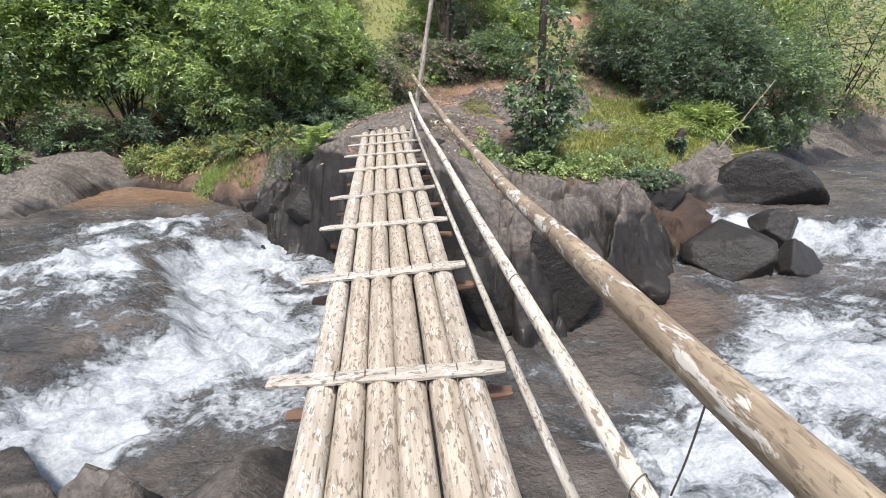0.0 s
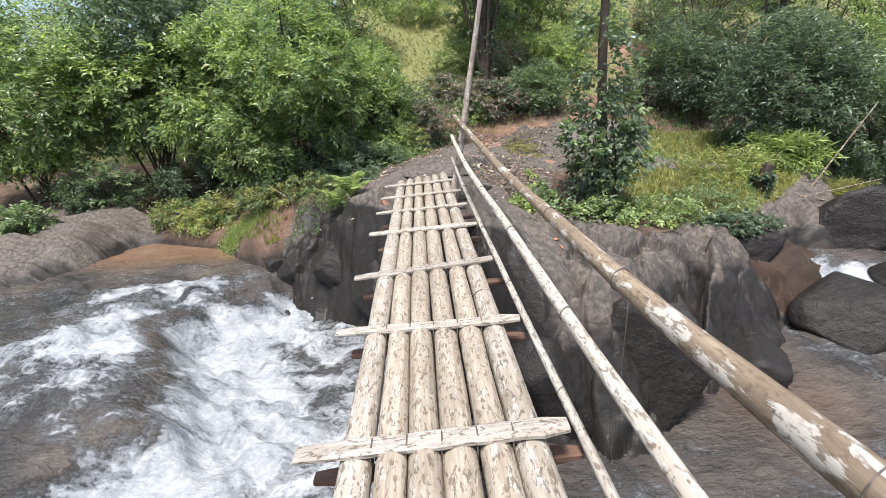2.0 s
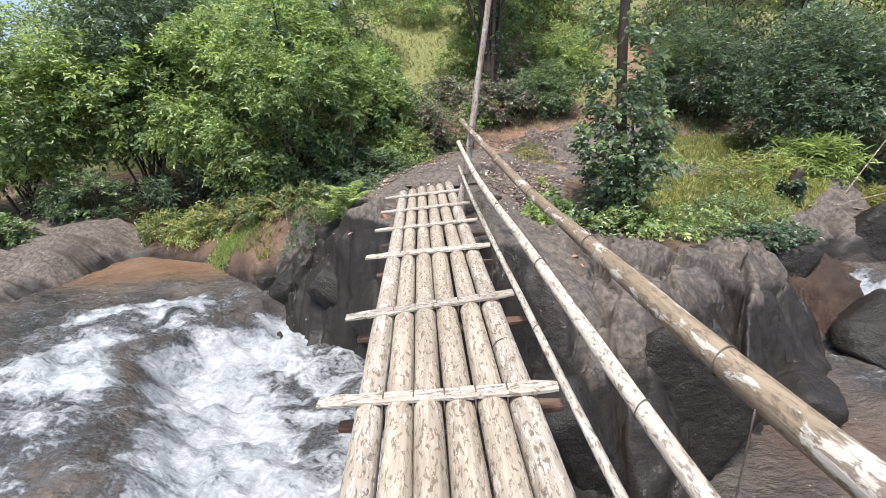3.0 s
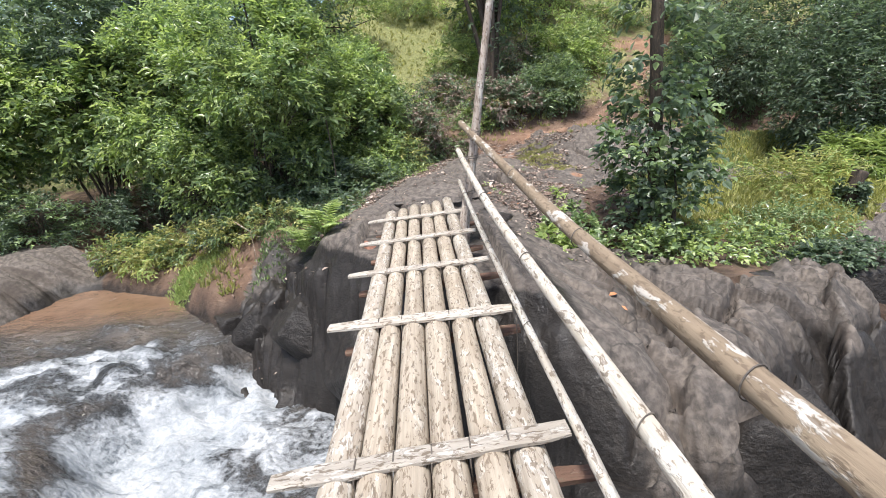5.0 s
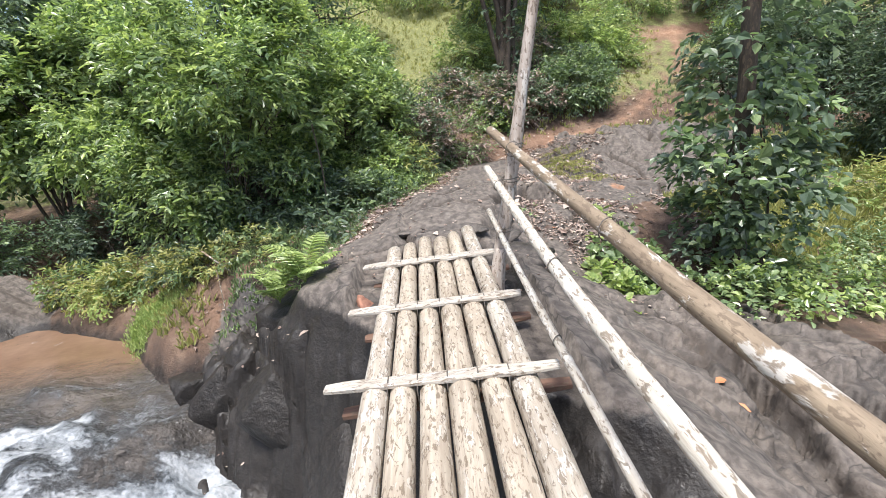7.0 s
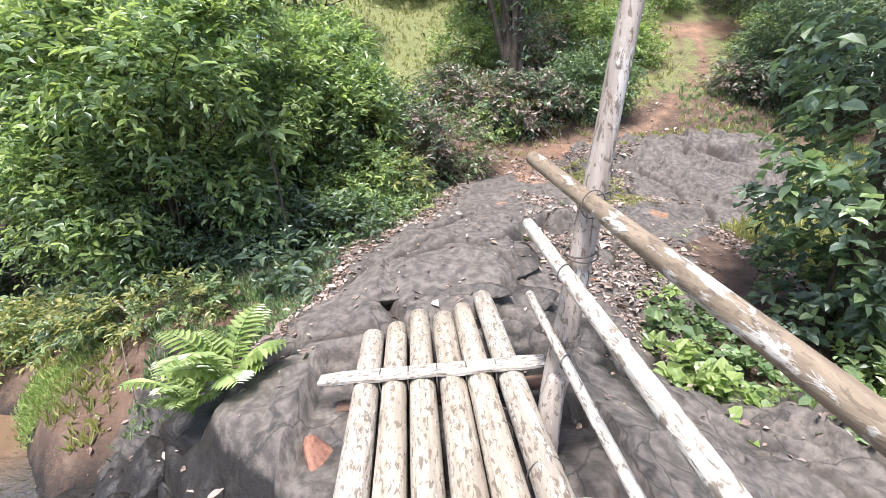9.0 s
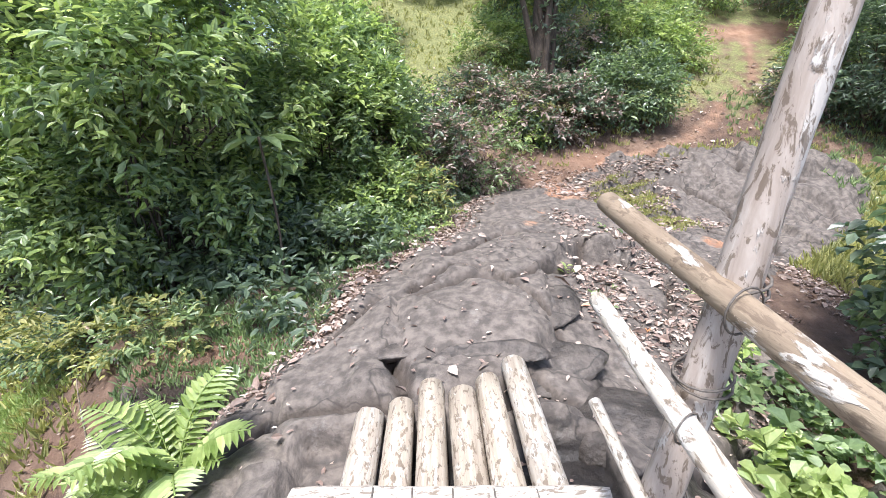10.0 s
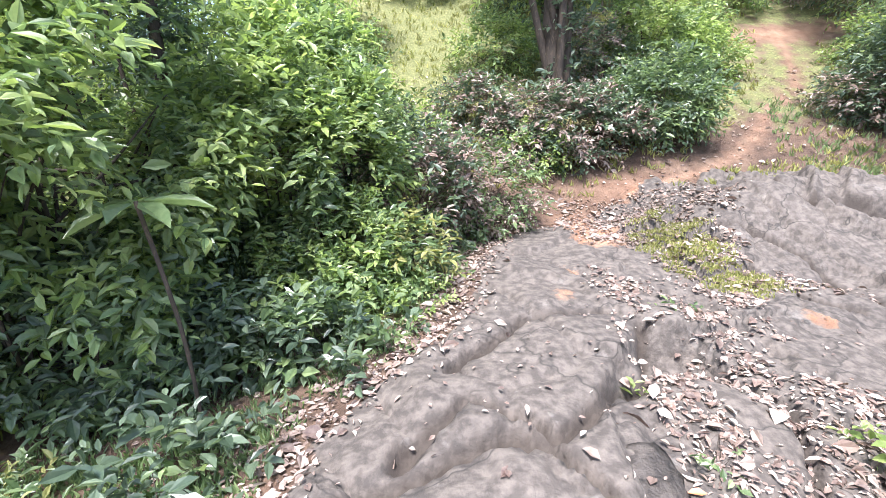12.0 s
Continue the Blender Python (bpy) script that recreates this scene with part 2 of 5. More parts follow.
# ---------------------------------------------------------------- materials
class Nodes:
    """Short hand for a node material."""

    def __init__(self, name):
        self.m = bpy.data.materials.new(name)
        self.m.use_nodes = True
        self.t = self.m.node_tree
        self.p = self.t.nodes["Principled BSDF"]
        self.out = self.t.nodes["Material Output"]
        self.co = self.t.nodes.new("ShaderNodeTexCoord").outputs["Object"]

    def add(self, kind, **values):
        n = self.t.nodes.new(kind)
        for k, v in values.items():
            n.inputs[k].default_value = v
        return n

    def link(self, a, b):
        self.t.links.new(a, b)

    def scaled(self, s):
        n = self.add("ShaderNodeMapping")
        n.inputs["Scale"].default_value = s
        self.link(self.co, n.inputs["Vector"])
        return n.outputs[0]

    def noise(self, scale, detail=4.0, rough=0.55, vector=None, distortion=0.0):
        n = self.add("ShaderNodeTexNoise", Scale=scale, Detail=detail, Roughness=rough, Distortion=distortion)
        self.link(vector or self.co, n.inputs["Vector"])
        return n.outputs["Fac"]

    def voronoi(self, scale, feature="DISTANCE_TO_EDGE", vector=None):
        n = self.add("ShaderNodeTexVoronoi", Scale=scale)
        n.feature = feature
        self.link(vector or self.co, n.inputs["Vector"])
        return n.outputs["Distance"]

    def ramp(self, fac, *stops):
        n = self.add("ShaderNodeValToRGB")
        el = n.color_ramp.elements
        while len(el) < len(stops):
            el.new(0.5)
        for e, (p, c) in zip(el, stops):
            e.position = p
            e.color = (*c, 1) if isinstance(c, tuple) else (c, c, c, 1)
        self.link(fac, n.inputs[0])
        return n.outputs[0]

    def mix(self, fac, a, b, mode="MIX"):
        n = self.add("ShaderNodeMix")
        n.data_type, n.blend_type = "RGBA", mode
        for key, v in ((0, fac), (6, a), (7, b)):
            if isinstance(v, (int, float)):
                n.inputs[key].default_value = v if key == 0 else (v, v, v, 1)
            elif isinstance(v, tuple):
                n.inputs[key].default_value = (*v, 1)
            else:
                self.link(v, n.inputs[key])
        return n.outputs[2]

    def math(self, op, a, b=0.0):
        n = self.add("ShaderNodeMath")
        n.operation = op
        for i, v in enumerate((a, b)):
            if isinstance(v, (int, float)):
                n.inputs[i].default_value = v
            else:
                self.link(v, n.inputs[i])
        return n.outputs[0]

    def attr(self, name):
        n = self.add("ShaderNodeAttribute")
        n.attribute_name = name
        return n.outputs["Fac"]

    def bump(self, height, strength=0.5, distance=0.02):
        n = self.add("ShaderNodeBump", Strength=strength, Distance=distance)
        self.link(height, n.inputs["Height"])
        self.link(n.outputs[0], self.p.inputs["Normal"])
        return n.outputs[0]

    def done(self, color=None, rough=None, spec=None):
        for key, v in (("Base Color", color), ("Roughness", rough), ("Specular IOR Level", spec)):
            if v is None:
                continue
            if isinstance(v, (int, float)):
                self.p.inputs[key].default_value = v
            elif isinstance(v, tuple):
                self.p.inputs[key].default_value = (*v, 1)
            else:
                self.link(v, self.p.inputs[key])
        return self.m


def rock_color(n):
    base = n.ramp(n.noise(1.3, 6), (0.3, (0.07, 0.057, 0.048)), (0.5, (0.10, 0.082, 0.068)), (0.7, (0.14, 0.115, 0.096)))
    spots = n.ramp(n.noise(14, 5), (0.40, (0.042, 0.036, 0.031)), (0.62, (0.165, 0.14, 0.118)))
    c = n.mix(0.58, base, spots)
    lichen = n.ramp(n.noise(4.5, 8, 0.7), (0.60, 0.0), (0.68, 1.0))
    c = n.mix(n.math("MULTIPLY", lichen, 0.3), c, (0.27, 0.25, 0.225))
    bend = n.add("ShaderNodeTexNoise", Scale=1.1, Detail=5.0)
    n.link(n.co, bend.inputs["Vector"])
    where = n.add("ShaderNodeVectorMath")
    where.operation = "MULTIPLY_ADD"
    n.link(bend.outputs["Color"], where.inputs[0])
    where.inputs[1].default_value = (1.6, 1.6, 1.6)
    n.link(n.scaled((0.75, 1.25, 0.9)), where.inputs[2])
    crack = n.ramp(n.voronoi(0.9, vector=where.outputs[0]), (0.0, 1.0), (0.016, 0.0))
    fine_crack = n.ramp(n.voronoi(2.6, vector=where.outputs[0]), (0.0, 0.3), (0.012, 0.0))
    broken_up = n.ramp(n.noise(1.9, 3), (0.45, 0.0), (0.55, 1.0))
    c = n.mix(n.math("MULTIPLY", crack, 0.85), c, (0.03, 0.026, 0.022))
    return n.mix(n.math("MULTIPLY", fine_crack, broken_up), c, (0.035, 0.03, 0.026))


def rock_height(n):
    cracks = n.ramp(n.voronoi(1.6, vector=n.scaled((1, 1.5, 1.0))), (0.0, 0.0), (0.035, 1.0))
    h = n.math("ADD", n.math("MULTIPLY", n.noise(4.0, 7, 0.55), 0.8), n.math("MULTIPLY", cracks, 0.025))
    h = n.math("ADD", h, n.math("MULTIPLY", n.noise(13, 5, 0.6), 0.24))
    return n.math("ADD", h, n.math("MULTIPLY", n.noise(44, 4), 0.16))


def make_rock(name, wet):
    n = Nodes(name)
    c = rock_color(n)
    geo = n.add("ShaderNodeNewGeometry")
    sep = n.add("ShaderNodeSeparateXYZ")
    n.link(geo.outputs["Position"], sep.inputs[0])
    level = n.math("ADD", sep.outputs[2], n.math("MULTIPLY", n.noise(1.4, 5), 0.9))
    damp = n.ramp(n.math("MULTIPLY", n.math("ADD", level, 2.0), 0.25), (wet / 4, 1.0), (wet / 4 + 0.11, 0.0))
    c = n.mix(damp, c, n.mix(0.88, c, (0.016, 0.0145, 0.0135)))
    n.bump(rock_height(n), 1.0, 0.08)
    rough = n.mix(damp, 0.82, 0.42)
    return n.done(c, rough, n.mix(damp, 0.5, 0.25))


ROCK = make_rock("river_rock", 2.05)
BROWN_ROCK = make_rock("brown_rock", 0.35)

n = Nodes("ground")
rock = n.ramp(n.math("ADD", n.attr("rock"), n.math("MULTIPLY", n.math("SUBTRACT", n.noise(9, 6), 0.5), 0.7)), (0.42, 0.0), (0.56, 1.0))
c_rock = rock_color(n)
soil = n.ramp(n.noise(3.2, 7, 0.65), (0.30, (0.05, 0.031, 0.021)), (0.52, (0.115, 0.07, 0.046)), (0.72, (0.22, 0.15, 0.102)))
orange = n.ramp(n.noise(5, 5), (0.3, (0.30, 0.145, 0.08)), (0.7, (0.50, 0.31, 0.20)))
soil = n.mix(n.attr("orange"), soil, orange)
grass = n.ramp(n.noise(22, 6, 0.7), (0.3, (0.06, 0.075, 0.025)), (0.55, (0.19, 0.195, 0.07)), (0.75, (0.40, 0.36, 0.16)))
gmask = n.ramp(n.math("ADD", n.attr("grass"), n.math("MULTIPLY", n.math("SUBTRACT", n.noise(4, 6), 0.5), 0.9)), (0.4, 0.0), (0.65, 1.0))
c = n.mix(gmask, soil, grass)
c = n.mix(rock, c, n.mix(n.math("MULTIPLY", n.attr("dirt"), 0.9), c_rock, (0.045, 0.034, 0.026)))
# Wet darkening; on the left soil bank it also carries painted bush shade.
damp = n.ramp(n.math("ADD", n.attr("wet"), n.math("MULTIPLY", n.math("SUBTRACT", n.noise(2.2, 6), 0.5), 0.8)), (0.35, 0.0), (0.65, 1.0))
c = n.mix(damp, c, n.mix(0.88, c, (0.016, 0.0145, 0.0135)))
h = n.mix(rock, n.math("MULTIPLY", n.noise(26, 6, 0.7), 1.0), rock_height(n))
n.bump(h, 0.9, 0.05)
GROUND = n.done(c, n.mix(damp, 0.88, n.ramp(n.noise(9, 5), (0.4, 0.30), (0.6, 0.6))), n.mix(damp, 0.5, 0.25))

n = Nodes("water")
foam_tex = n.noise(1.5, 8, 0.62, n.scaled((0.9, 1.5, 1.0)), 0.9)
fine = n.noise(16, 9, 0.72, n.scaled((1.0, 1.5, 1.0)), 0.25)
fo = n.math("ADD", n.attr("foam"), n.math("MULTIPLY", n.math("SUBTRACT", foam_tex, 0.5), 1.6))
fo = n.math("ADD", fo, n.math("MULTIPLY", n.math("SUBTRACT", fine, 0.5), 0.85))
foam = n.ramp(fo, (0.28, 0.0), (0.44, 0.25), (0.58, 0.78), (0.78, 1.0))
deep = n.ramp(n.noise(0.8, 5), (0.35, (0.035, 0.034, 0.033)), (0.65, (0.10, 0.085, 0.072)))
deep = n.mix(n.attr("mud"), deep, n.ramp(n.noise(2.5, 6), (0.3, (0.12, 0.072, 0.046)), (0.7, (0.18, 0.115, 0.076))))
c = n.mix(foam, deep, n.ramp(n.math("ADD", n.math("MULTIPLY", fine, 0.45), n.math("MULTIPLY", foam_tex, 0.55)), (0.38, (0.15, 0.17, 0.185)), (0.60, (0.37, 0.383, 0.392))))
ripple = n.math("ADD", n.noise(4.5, 3, 0.5, n.scaled((1.0, 1.5, 1.0)), 0.2), n.math("MULTIPLY", n.noise(15, 3, 0.6, n.scaled((0.8, 1.7, 1.0))), 0.34))
ripple = n.math("ADD", ripple, n.math("MULTIPLY", n.noise(36, 3), 0.09))
ripple = n.math("MULTIPLY", ripple, n.math("SUBTRACT", 1.0, n.math("MULTIPLY", foam, 0.55)))
n.bump(n.math("MULTIPLY", ripple, n.math("SUBTRACT", 1.0, n.math("MULTIPLY", n.attr("mud"), 0.93))), 1.0, 0.11)
WATER = n.done(c, n.mix(foam, 0.10, 0.75))
WATER.node_tree.nodes["Principled BSDF"].inputs["IOR"].default_value = 1.33


def make_wood(name, light, dark, patch, patch_amount, axis=(22, 1.2, 22), spot=24.0, spot_mix=0.45):
    n = Nodes(name)
    info = n.add("ShaderNodeObjectInfo").outputs["Random"]
    shift = n.add("ShaderNodeVectorMath")
    shift.operation = "ADD"
    n.link(n.co, shift.inputs[0])
    comb = n.add("ShaderNodeCombineXYZ")
    n.link(n.math("MULTIPLY", info, 37.0), comb.inputs[0])
    n.link(n.math("MULTIPLY", info, 91.0), comb.inputs[1])
    n.link(comb.outputs[0], shift.inputs[1])
    mp = n.add("ShaderNodeMapping")
    mp.inputs["Scale"].default_value = axis
    n.link(shift.outputs[0], mp.inputs[0])
    grain = n.noise(1.6, 8, 0.65, mp.outputs[0], 0.4)
    c = n.ramp(grain, (0.28, dark), (0.5, tuple(0.5 * (a + b) for a, b in zip(light, dark))), (0.68, light))
    broad = n.noise(2.2, 5, 0.6, shift.outputs[0])
    c = n.mix(n.math("MULTIPLY", n.ramp(broad, (0.35, 1.0), (0.6, 0.0)), 0.5), c, dark)
    mp2 = n.add("ShaderNodeMapping")
    mp2.inputs["Scale"].default_value = tuple(0.34 if a < 5 else 1.0 for a in axis)
    n.link(shift.outputs[0], mp2.inputs[0])
    spots = n.noise(spot, 7, 0.62, mp2.outputs[0], 0.3)
    flakes = n.ramp(spots, (0.60 - patch_amount, 0.0), (0.64 - patch_amount, 1.0))
    c = n.mix(n.math("MULTIPLY", flakes, spot_mix), c, patch)
    stain = n.ramp(n.noise(48, 5, 0.66, mp2.outputs[0], 0.6), (0.535, 0.0), (0.59, 1.0))
    c = n.mix(n.math("MULTIPLY", stain, 0.8), c, (0.13, 0.095, 0.065))
    tone = n.math("ADD", n.math("MULTIPLY", info, 0.25), 0.8)
    c = n.mix(1.0, c, n.ramp(tone, (0.0, 0.0), (1.0, 1.0)), "MULTIPLY")
    h = n.math("ADD", n.math("MULTIPLY", grain, 0.7), n.math("MULTIPLY", flakes, 0.35))
    n.bump(h, 0.7, 0.012)
    return n.done(c, 0.78, 0.3)


LOGWOOD = make_wood("weathered_log", (0.49, 0.43, 0.345), (0.235, 0.19, 0.14), (0.57, 0.525, 0.455), 0.03)
LOGPALE = make_wood("pale_log", (0.50, 0.455, 0.385), (0.25, 0.205, 0.155), (0.64, 0.61, 0.555), 0.07)
RAILWOOD = make_wood("lichened_rail", (0.33, 0.26, 0.18), (0.15, 0.11, 0.075), (0.56, 0.525, 0.47), 0.06, (14, 1.0, 14), 14.0, 0.7)
PALEWOOD = make_wood("grey_pole", (0.58, 0.54, 0.47), (0.34, 0.295, 0.235), (0.72, 0.69, 0.63), 0.06)
BEAMWOOD = make_wood("reddish_beam", (0.21, 0.12, 0.08), (0.08, 0.045, 0.033), (0.27, 0.19, 0.14), 0.0, (1.2, 22, 22))
SLATWOOD = make_wood("grey_slat", (0.50, 0.465, 0.405), (0.28, 0.24, 0.195), (0.62, 0.59, 0.54), 0.06, (1.2, 22, 22))
BARK = make_wood("bark", (0.11, 0.085, 0.066), (0.04, 0.031, 0.024), (0.18, 0.165, 0.145), -0.02, (12, 12, 1.6))
POSTWOOD = make_wood("post_bark", (0.52, 0.46, 0.40), (0.27, 0.21, 0.165), (0.60, 0.57, 0.52), 0.03, (14, 14, 1.5), 12.0, 0.7)
n = Nodes("binding")
BINDING = n.done(n.ramp(n.noise(60, 3), (0.3, (0.05, 0.042, 0.035)), (0.7, (0.13, 0.11, 0.09))), 0.7)


def make_leaf(name, dark, mid, light, gloss=0.38, through_light=0.45):
    n = Nodes(name)
    geo = n.add("ShaderNodeNewGeometry")
    r = geo.outputs["Random Per Island"]
    c = n.ramp(r, (0.0, dark), (0.45, mid), (0.85, light), (1.0, tuple(min(1, v * 1.35) for v in light)))
    big = n.ramp(n.noise(0.9, 3), (0.35, 0.72), (0.65, 1.15))
    c = n.mix(1.0, c, big, "MULTIPLY")
    c = n.mix(0.25, c, n.ramp(n.noise(30, 3), (0.3, dark), (0.7, light)))
    n.done(c, gloss, 0.75)
    tr = n.add("ShaderNodeBsdfTranslucent")
    n.link(n.mix(1.0, c, (1.25, 1.3, 0.9), "MULTIPLY"), tr.inputs["Color"])
    mx = n.add("ShaderNodeMixShader", Fac=through_light)
    n.link(n.p.outputs[0], mx.inputs[1])
    n.link(tr.outputs[0], mx.inputs[2])
    n.link(mx.outputs[0], n.out.inputs["Surface"])
    return n.m


LEAF = make_leaf("leaf_green", (0.065, 0.115, 0.045), (0.16, 0.235, 0.105), (0.33, 0.41, 0.20), 0.31)
LEAF_DARK = make_leaf("leaf_dark", (0.05, 0.08, 0.054), (0.11, 0.16, 0.10), (0.21, 0.27, 0.175), 0.3)
LEAF_BRIGHT = make_leaf("leaf_bright", (0.15, 0.225, 0.05), (0.29, 0.38, 0.12), (0.46, 0.53, 0.22), 0.34)
LEAF_YELLOW = make_leaf("leaf_yellowish", (0.15, 0.175, 0.05), (0.31, 0.32, 0.10), (0.49, 0.46, 0.19), 0.55)
LEAF_DRY = make_leaf("leaf_dry", (0.075, 0.042, 0.032), (0.25, 0.165, 0.125), (0.47, 0.385, 0.325), 0.7, 0.1)

# ---------------------------------------------------------------- ground
def graded(lo, hi, step, reach, grow=1.22):
    core = np.arange(lo, hi + step / 2, step)
    left, right, s = [core[0]], [core[-1]], step
    while right[-1] < hi + reach:
        s *= grow
        right.append(right[-1] + s)
        left.append(left[-1] - s)
    return np.concatenate([left[:0:-1], core, right[1:]])


gx, gy = graded(-4.5, 6.2, 0.035, 160, 1.13), graded(5.2, 15.6, 0.035, 160, 1.13)
X, Y = np.meshgrid(gx, gy)
Z = land(X, Y)
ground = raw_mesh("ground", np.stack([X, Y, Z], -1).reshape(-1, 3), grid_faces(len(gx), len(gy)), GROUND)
tagged(ground, "brown forest soil, grass and bare grey rock slabs of the river banks", "ground", kind="structure")
R = rock_mask(X, Y)
path_near = 0.42 * np.exp(-((X - path_x(Y)) / 0.13) ** 2) * smooth(13.6, 14.4, Y) * smooth(20.5, 19.5, Y) + 0.55 * np.exp(-((X - 8.6) / 1.5) ** 2 - ((Y - 20.3) / 0.35) ** 2)
def blob(cx, cy, rx, ry):
    return np.exp(-((X - cx) / rx) ** 2 - ((Y - cy) / ry) ** 2)


spots = 1.2 * blob(2.0, 14.5, 0.45, 0.6) + 0.4 * blob(3.2, 15.7, 0.9, 0.35) + 0.75 * blob(1.05, 12.75, 0.22, 0.3) + 0.8 * blob(3.2, 12.5, 0.4, 0.22) + 0.7 * blob(1.3, 13.3, 0.2, 0.2)
spots = spots + 1.5 * blob(6.2, 8.5, 0.9, 0.6) + 1.5 * blob(7.8, 9.3, 0.8, 0.5) + 0.2 * blob(-2.6, 10.6, 0.8, 0.35) + 0.3 * blob(-1.6, 10.85, 0.6, 0.15)
attribute(ground, "rock", np.clip(R - 0.75 * np.clip(spots, 0, 1), 0, 1))
attribute(ground, "orange", np.clip(path_near + spots, 0, 1))
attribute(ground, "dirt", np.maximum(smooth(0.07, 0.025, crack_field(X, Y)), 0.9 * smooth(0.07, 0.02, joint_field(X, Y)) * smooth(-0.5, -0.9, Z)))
clearing = np.exp(-(((X + 0.3) / 2.6) ** 2) - ((Y - 21) / 4) ** 2) + smooth(3.6, 5, X) * smooth(12, 8, X) * smooth(10, 11, Y) * smooth(16, 14.5, Y)
hillside = smooth(16, 18, Y) * 0.6
verge = 0.8 * blob(2.8, 14.0, 0.45, 0.8) + 0.7 * blob(3.0, 13.2, 0.4, 0.3) + 0.8 * blob(-0.7, 12.9, 0.8, 0.7)
attribute(ground, "grass", np.clip(clearing + hillside + verge - path_near * 0.8, 0, 1))
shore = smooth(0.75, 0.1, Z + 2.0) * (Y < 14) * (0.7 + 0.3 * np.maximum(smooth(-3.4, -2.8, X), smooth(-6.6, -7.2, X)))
# First blob: moist soil, darkened further in place of the bushes' shade.
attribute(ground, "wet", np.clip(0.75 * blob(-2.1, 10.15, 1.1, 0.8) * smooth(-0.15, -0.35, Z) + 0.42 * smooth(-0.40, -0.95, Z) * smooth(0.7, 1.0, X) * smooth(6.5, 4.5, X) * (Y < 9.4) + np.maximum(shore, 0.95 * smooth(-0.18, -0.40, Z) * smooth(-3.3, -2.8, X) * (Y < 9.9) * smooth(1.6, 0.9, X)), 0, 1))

# ---------------------------------------------------------------- river
wx, wy = graded(-9, 12, 0.055, 45, 1.2), graded(0.2, 12.6, 0.055, 9, 1.2)
X, Y = np.meshgrid(wx, wy)
brink = np.interp(Y, [-5, 3, 4.2, 5.3, 6.3, 7.6, 8.6, 9.3, 10], [-4.9, -4.6, -4.4, -3.2, -3.5, -4.4, -3.6, -2.6, 1.0]) + 0.5 * fbm(X * 1.4, Y * 1.4, 60)
drop_left = brink - X
brink_r = np.interp(X, [4, 7, 9, 12, 20], [13, 9.4, 8.3, 7.6, 6]) + 0.6 * fbm(X * 1.2, Y * 1.2, 61)
drop_right = Y - brink_r
level = -2.42 - 0.24 * smooth(0.8, 3.0, X) + 0.62 * np.maximum(smooth(-0.7, 0.35, drop_left), smooth(-0.7, 0.35, drop_right))
churn = np.clip(np.exp(-(((drop_left + 0.95) / 1.0) ** 4)) * smooth(9.8, 8.6, Y) + 0.85 * np.exp(-((drop_right + 0.3) / 0.7) ** 2) * smooth(6.2, 7.5, X), 0, 1)
pool = 0.62 * smooth(-3.6, -2.6, X) * smooth(0.6, -0.8, X) * smooth(3.0, 4.2, Y) * smooth(8.9, 8.0, Y)
tail = 0.85 * np.exp(-(((X - 3.5) / 1.5) ** 4) - ((Y - 2.7) / 1.0) ** 2) + 0.55 * np.exp(-((X - 1.9) / 0.6) ** 2 - ((Y - 4.45) / 0.35) ** 2) + 0.75 * np.exp(-((X - 5.9) / 2.2) ** 2 - ((Y - 4.1) / 1.5) ** 2) + 0.36 * smooth(4.5, 6.5, X) * smooth(9.5, 7.6, Y)
left_side = smooth(0.0, 0.6, drop_left)
streaks = 0.40 * smooth(-7.5, -5.5, X) * left_side * smooth(9.8, 8.8, Y) * smooth(4.8, 6.2, Y) + 0.28 * left_side * smooth(0.05, 0.2, fbm(X * 0.6, Y * 1.3, 64)) + 0.16 + 0.25 * np.maximum(0, fbm(X * 0.7, Y * 1.5, 66))
quiet = np.exp(-((X - 4.6) / 1.0) ** 2 - ((Y - 5.9) / 0.8) ** 2)
mud = smooth(10.0, 11.0, Y + 0.25 * fbm(X, Y, 65)) * smooth(-3.8, -4.6, X) * smooth(-10, -8.6, X) + 0.45 * quiet
foam = np.clip(np.maximum.reduce([churn, pool, tail, streaks]) - 0.45 * mud - 0.5 * quiet, 0, 1)
calm = np.clip(mud, 0, 1)
wave = 0.17 * fbm(X * 1.2, Y * 1.8, 70) + 0.09 * fbm(X * 3.3, Y * 4.4, 71) + 0.05 * fbm(X * 9, Y * 9, 72)
chop = left_side * (1 - calm) * (0.10 * np.abs(fbm(X * 1.6 + Y * 0.5, Y * 3.4, 75)) + 0.07 * np.abs(fbm(X * 4.5 + Y, Y * 8, 76)))
Z = level + chop + wave * (1 - 0.9 * calm) * (0.7 + 1.6 * foam)
Z = Z + foam * (0.30 * np.abs(fbm(X * 2.3 + Y, Y * 2.3, 73)) * 2 + 0.05 * np.abs(fbm(X * 12, Y * 12, 74)))
humps = 0.25 * np.exp(-((X + 4.6) / 0.7) ** 2 - ((Y - 6.0) / 0.35) ** 2) + 0.2 * np.exp(-((X + 5.3) / 0.6) ** 2 - ((Y - 7.0) / 0.4) ** 2)
river = raw_mesh("water", np.stack([X, Y, Z + humps], -1).reshape(-1, 3), grid_faces(len(wx), len(wy)), WATER)
tagged(river, "fast brown river water with white foaming rapids", "river", kind="structure")
attribute(river, "foam", foam)
attribute(river, "mud", np.clip(mud, 0, 1))


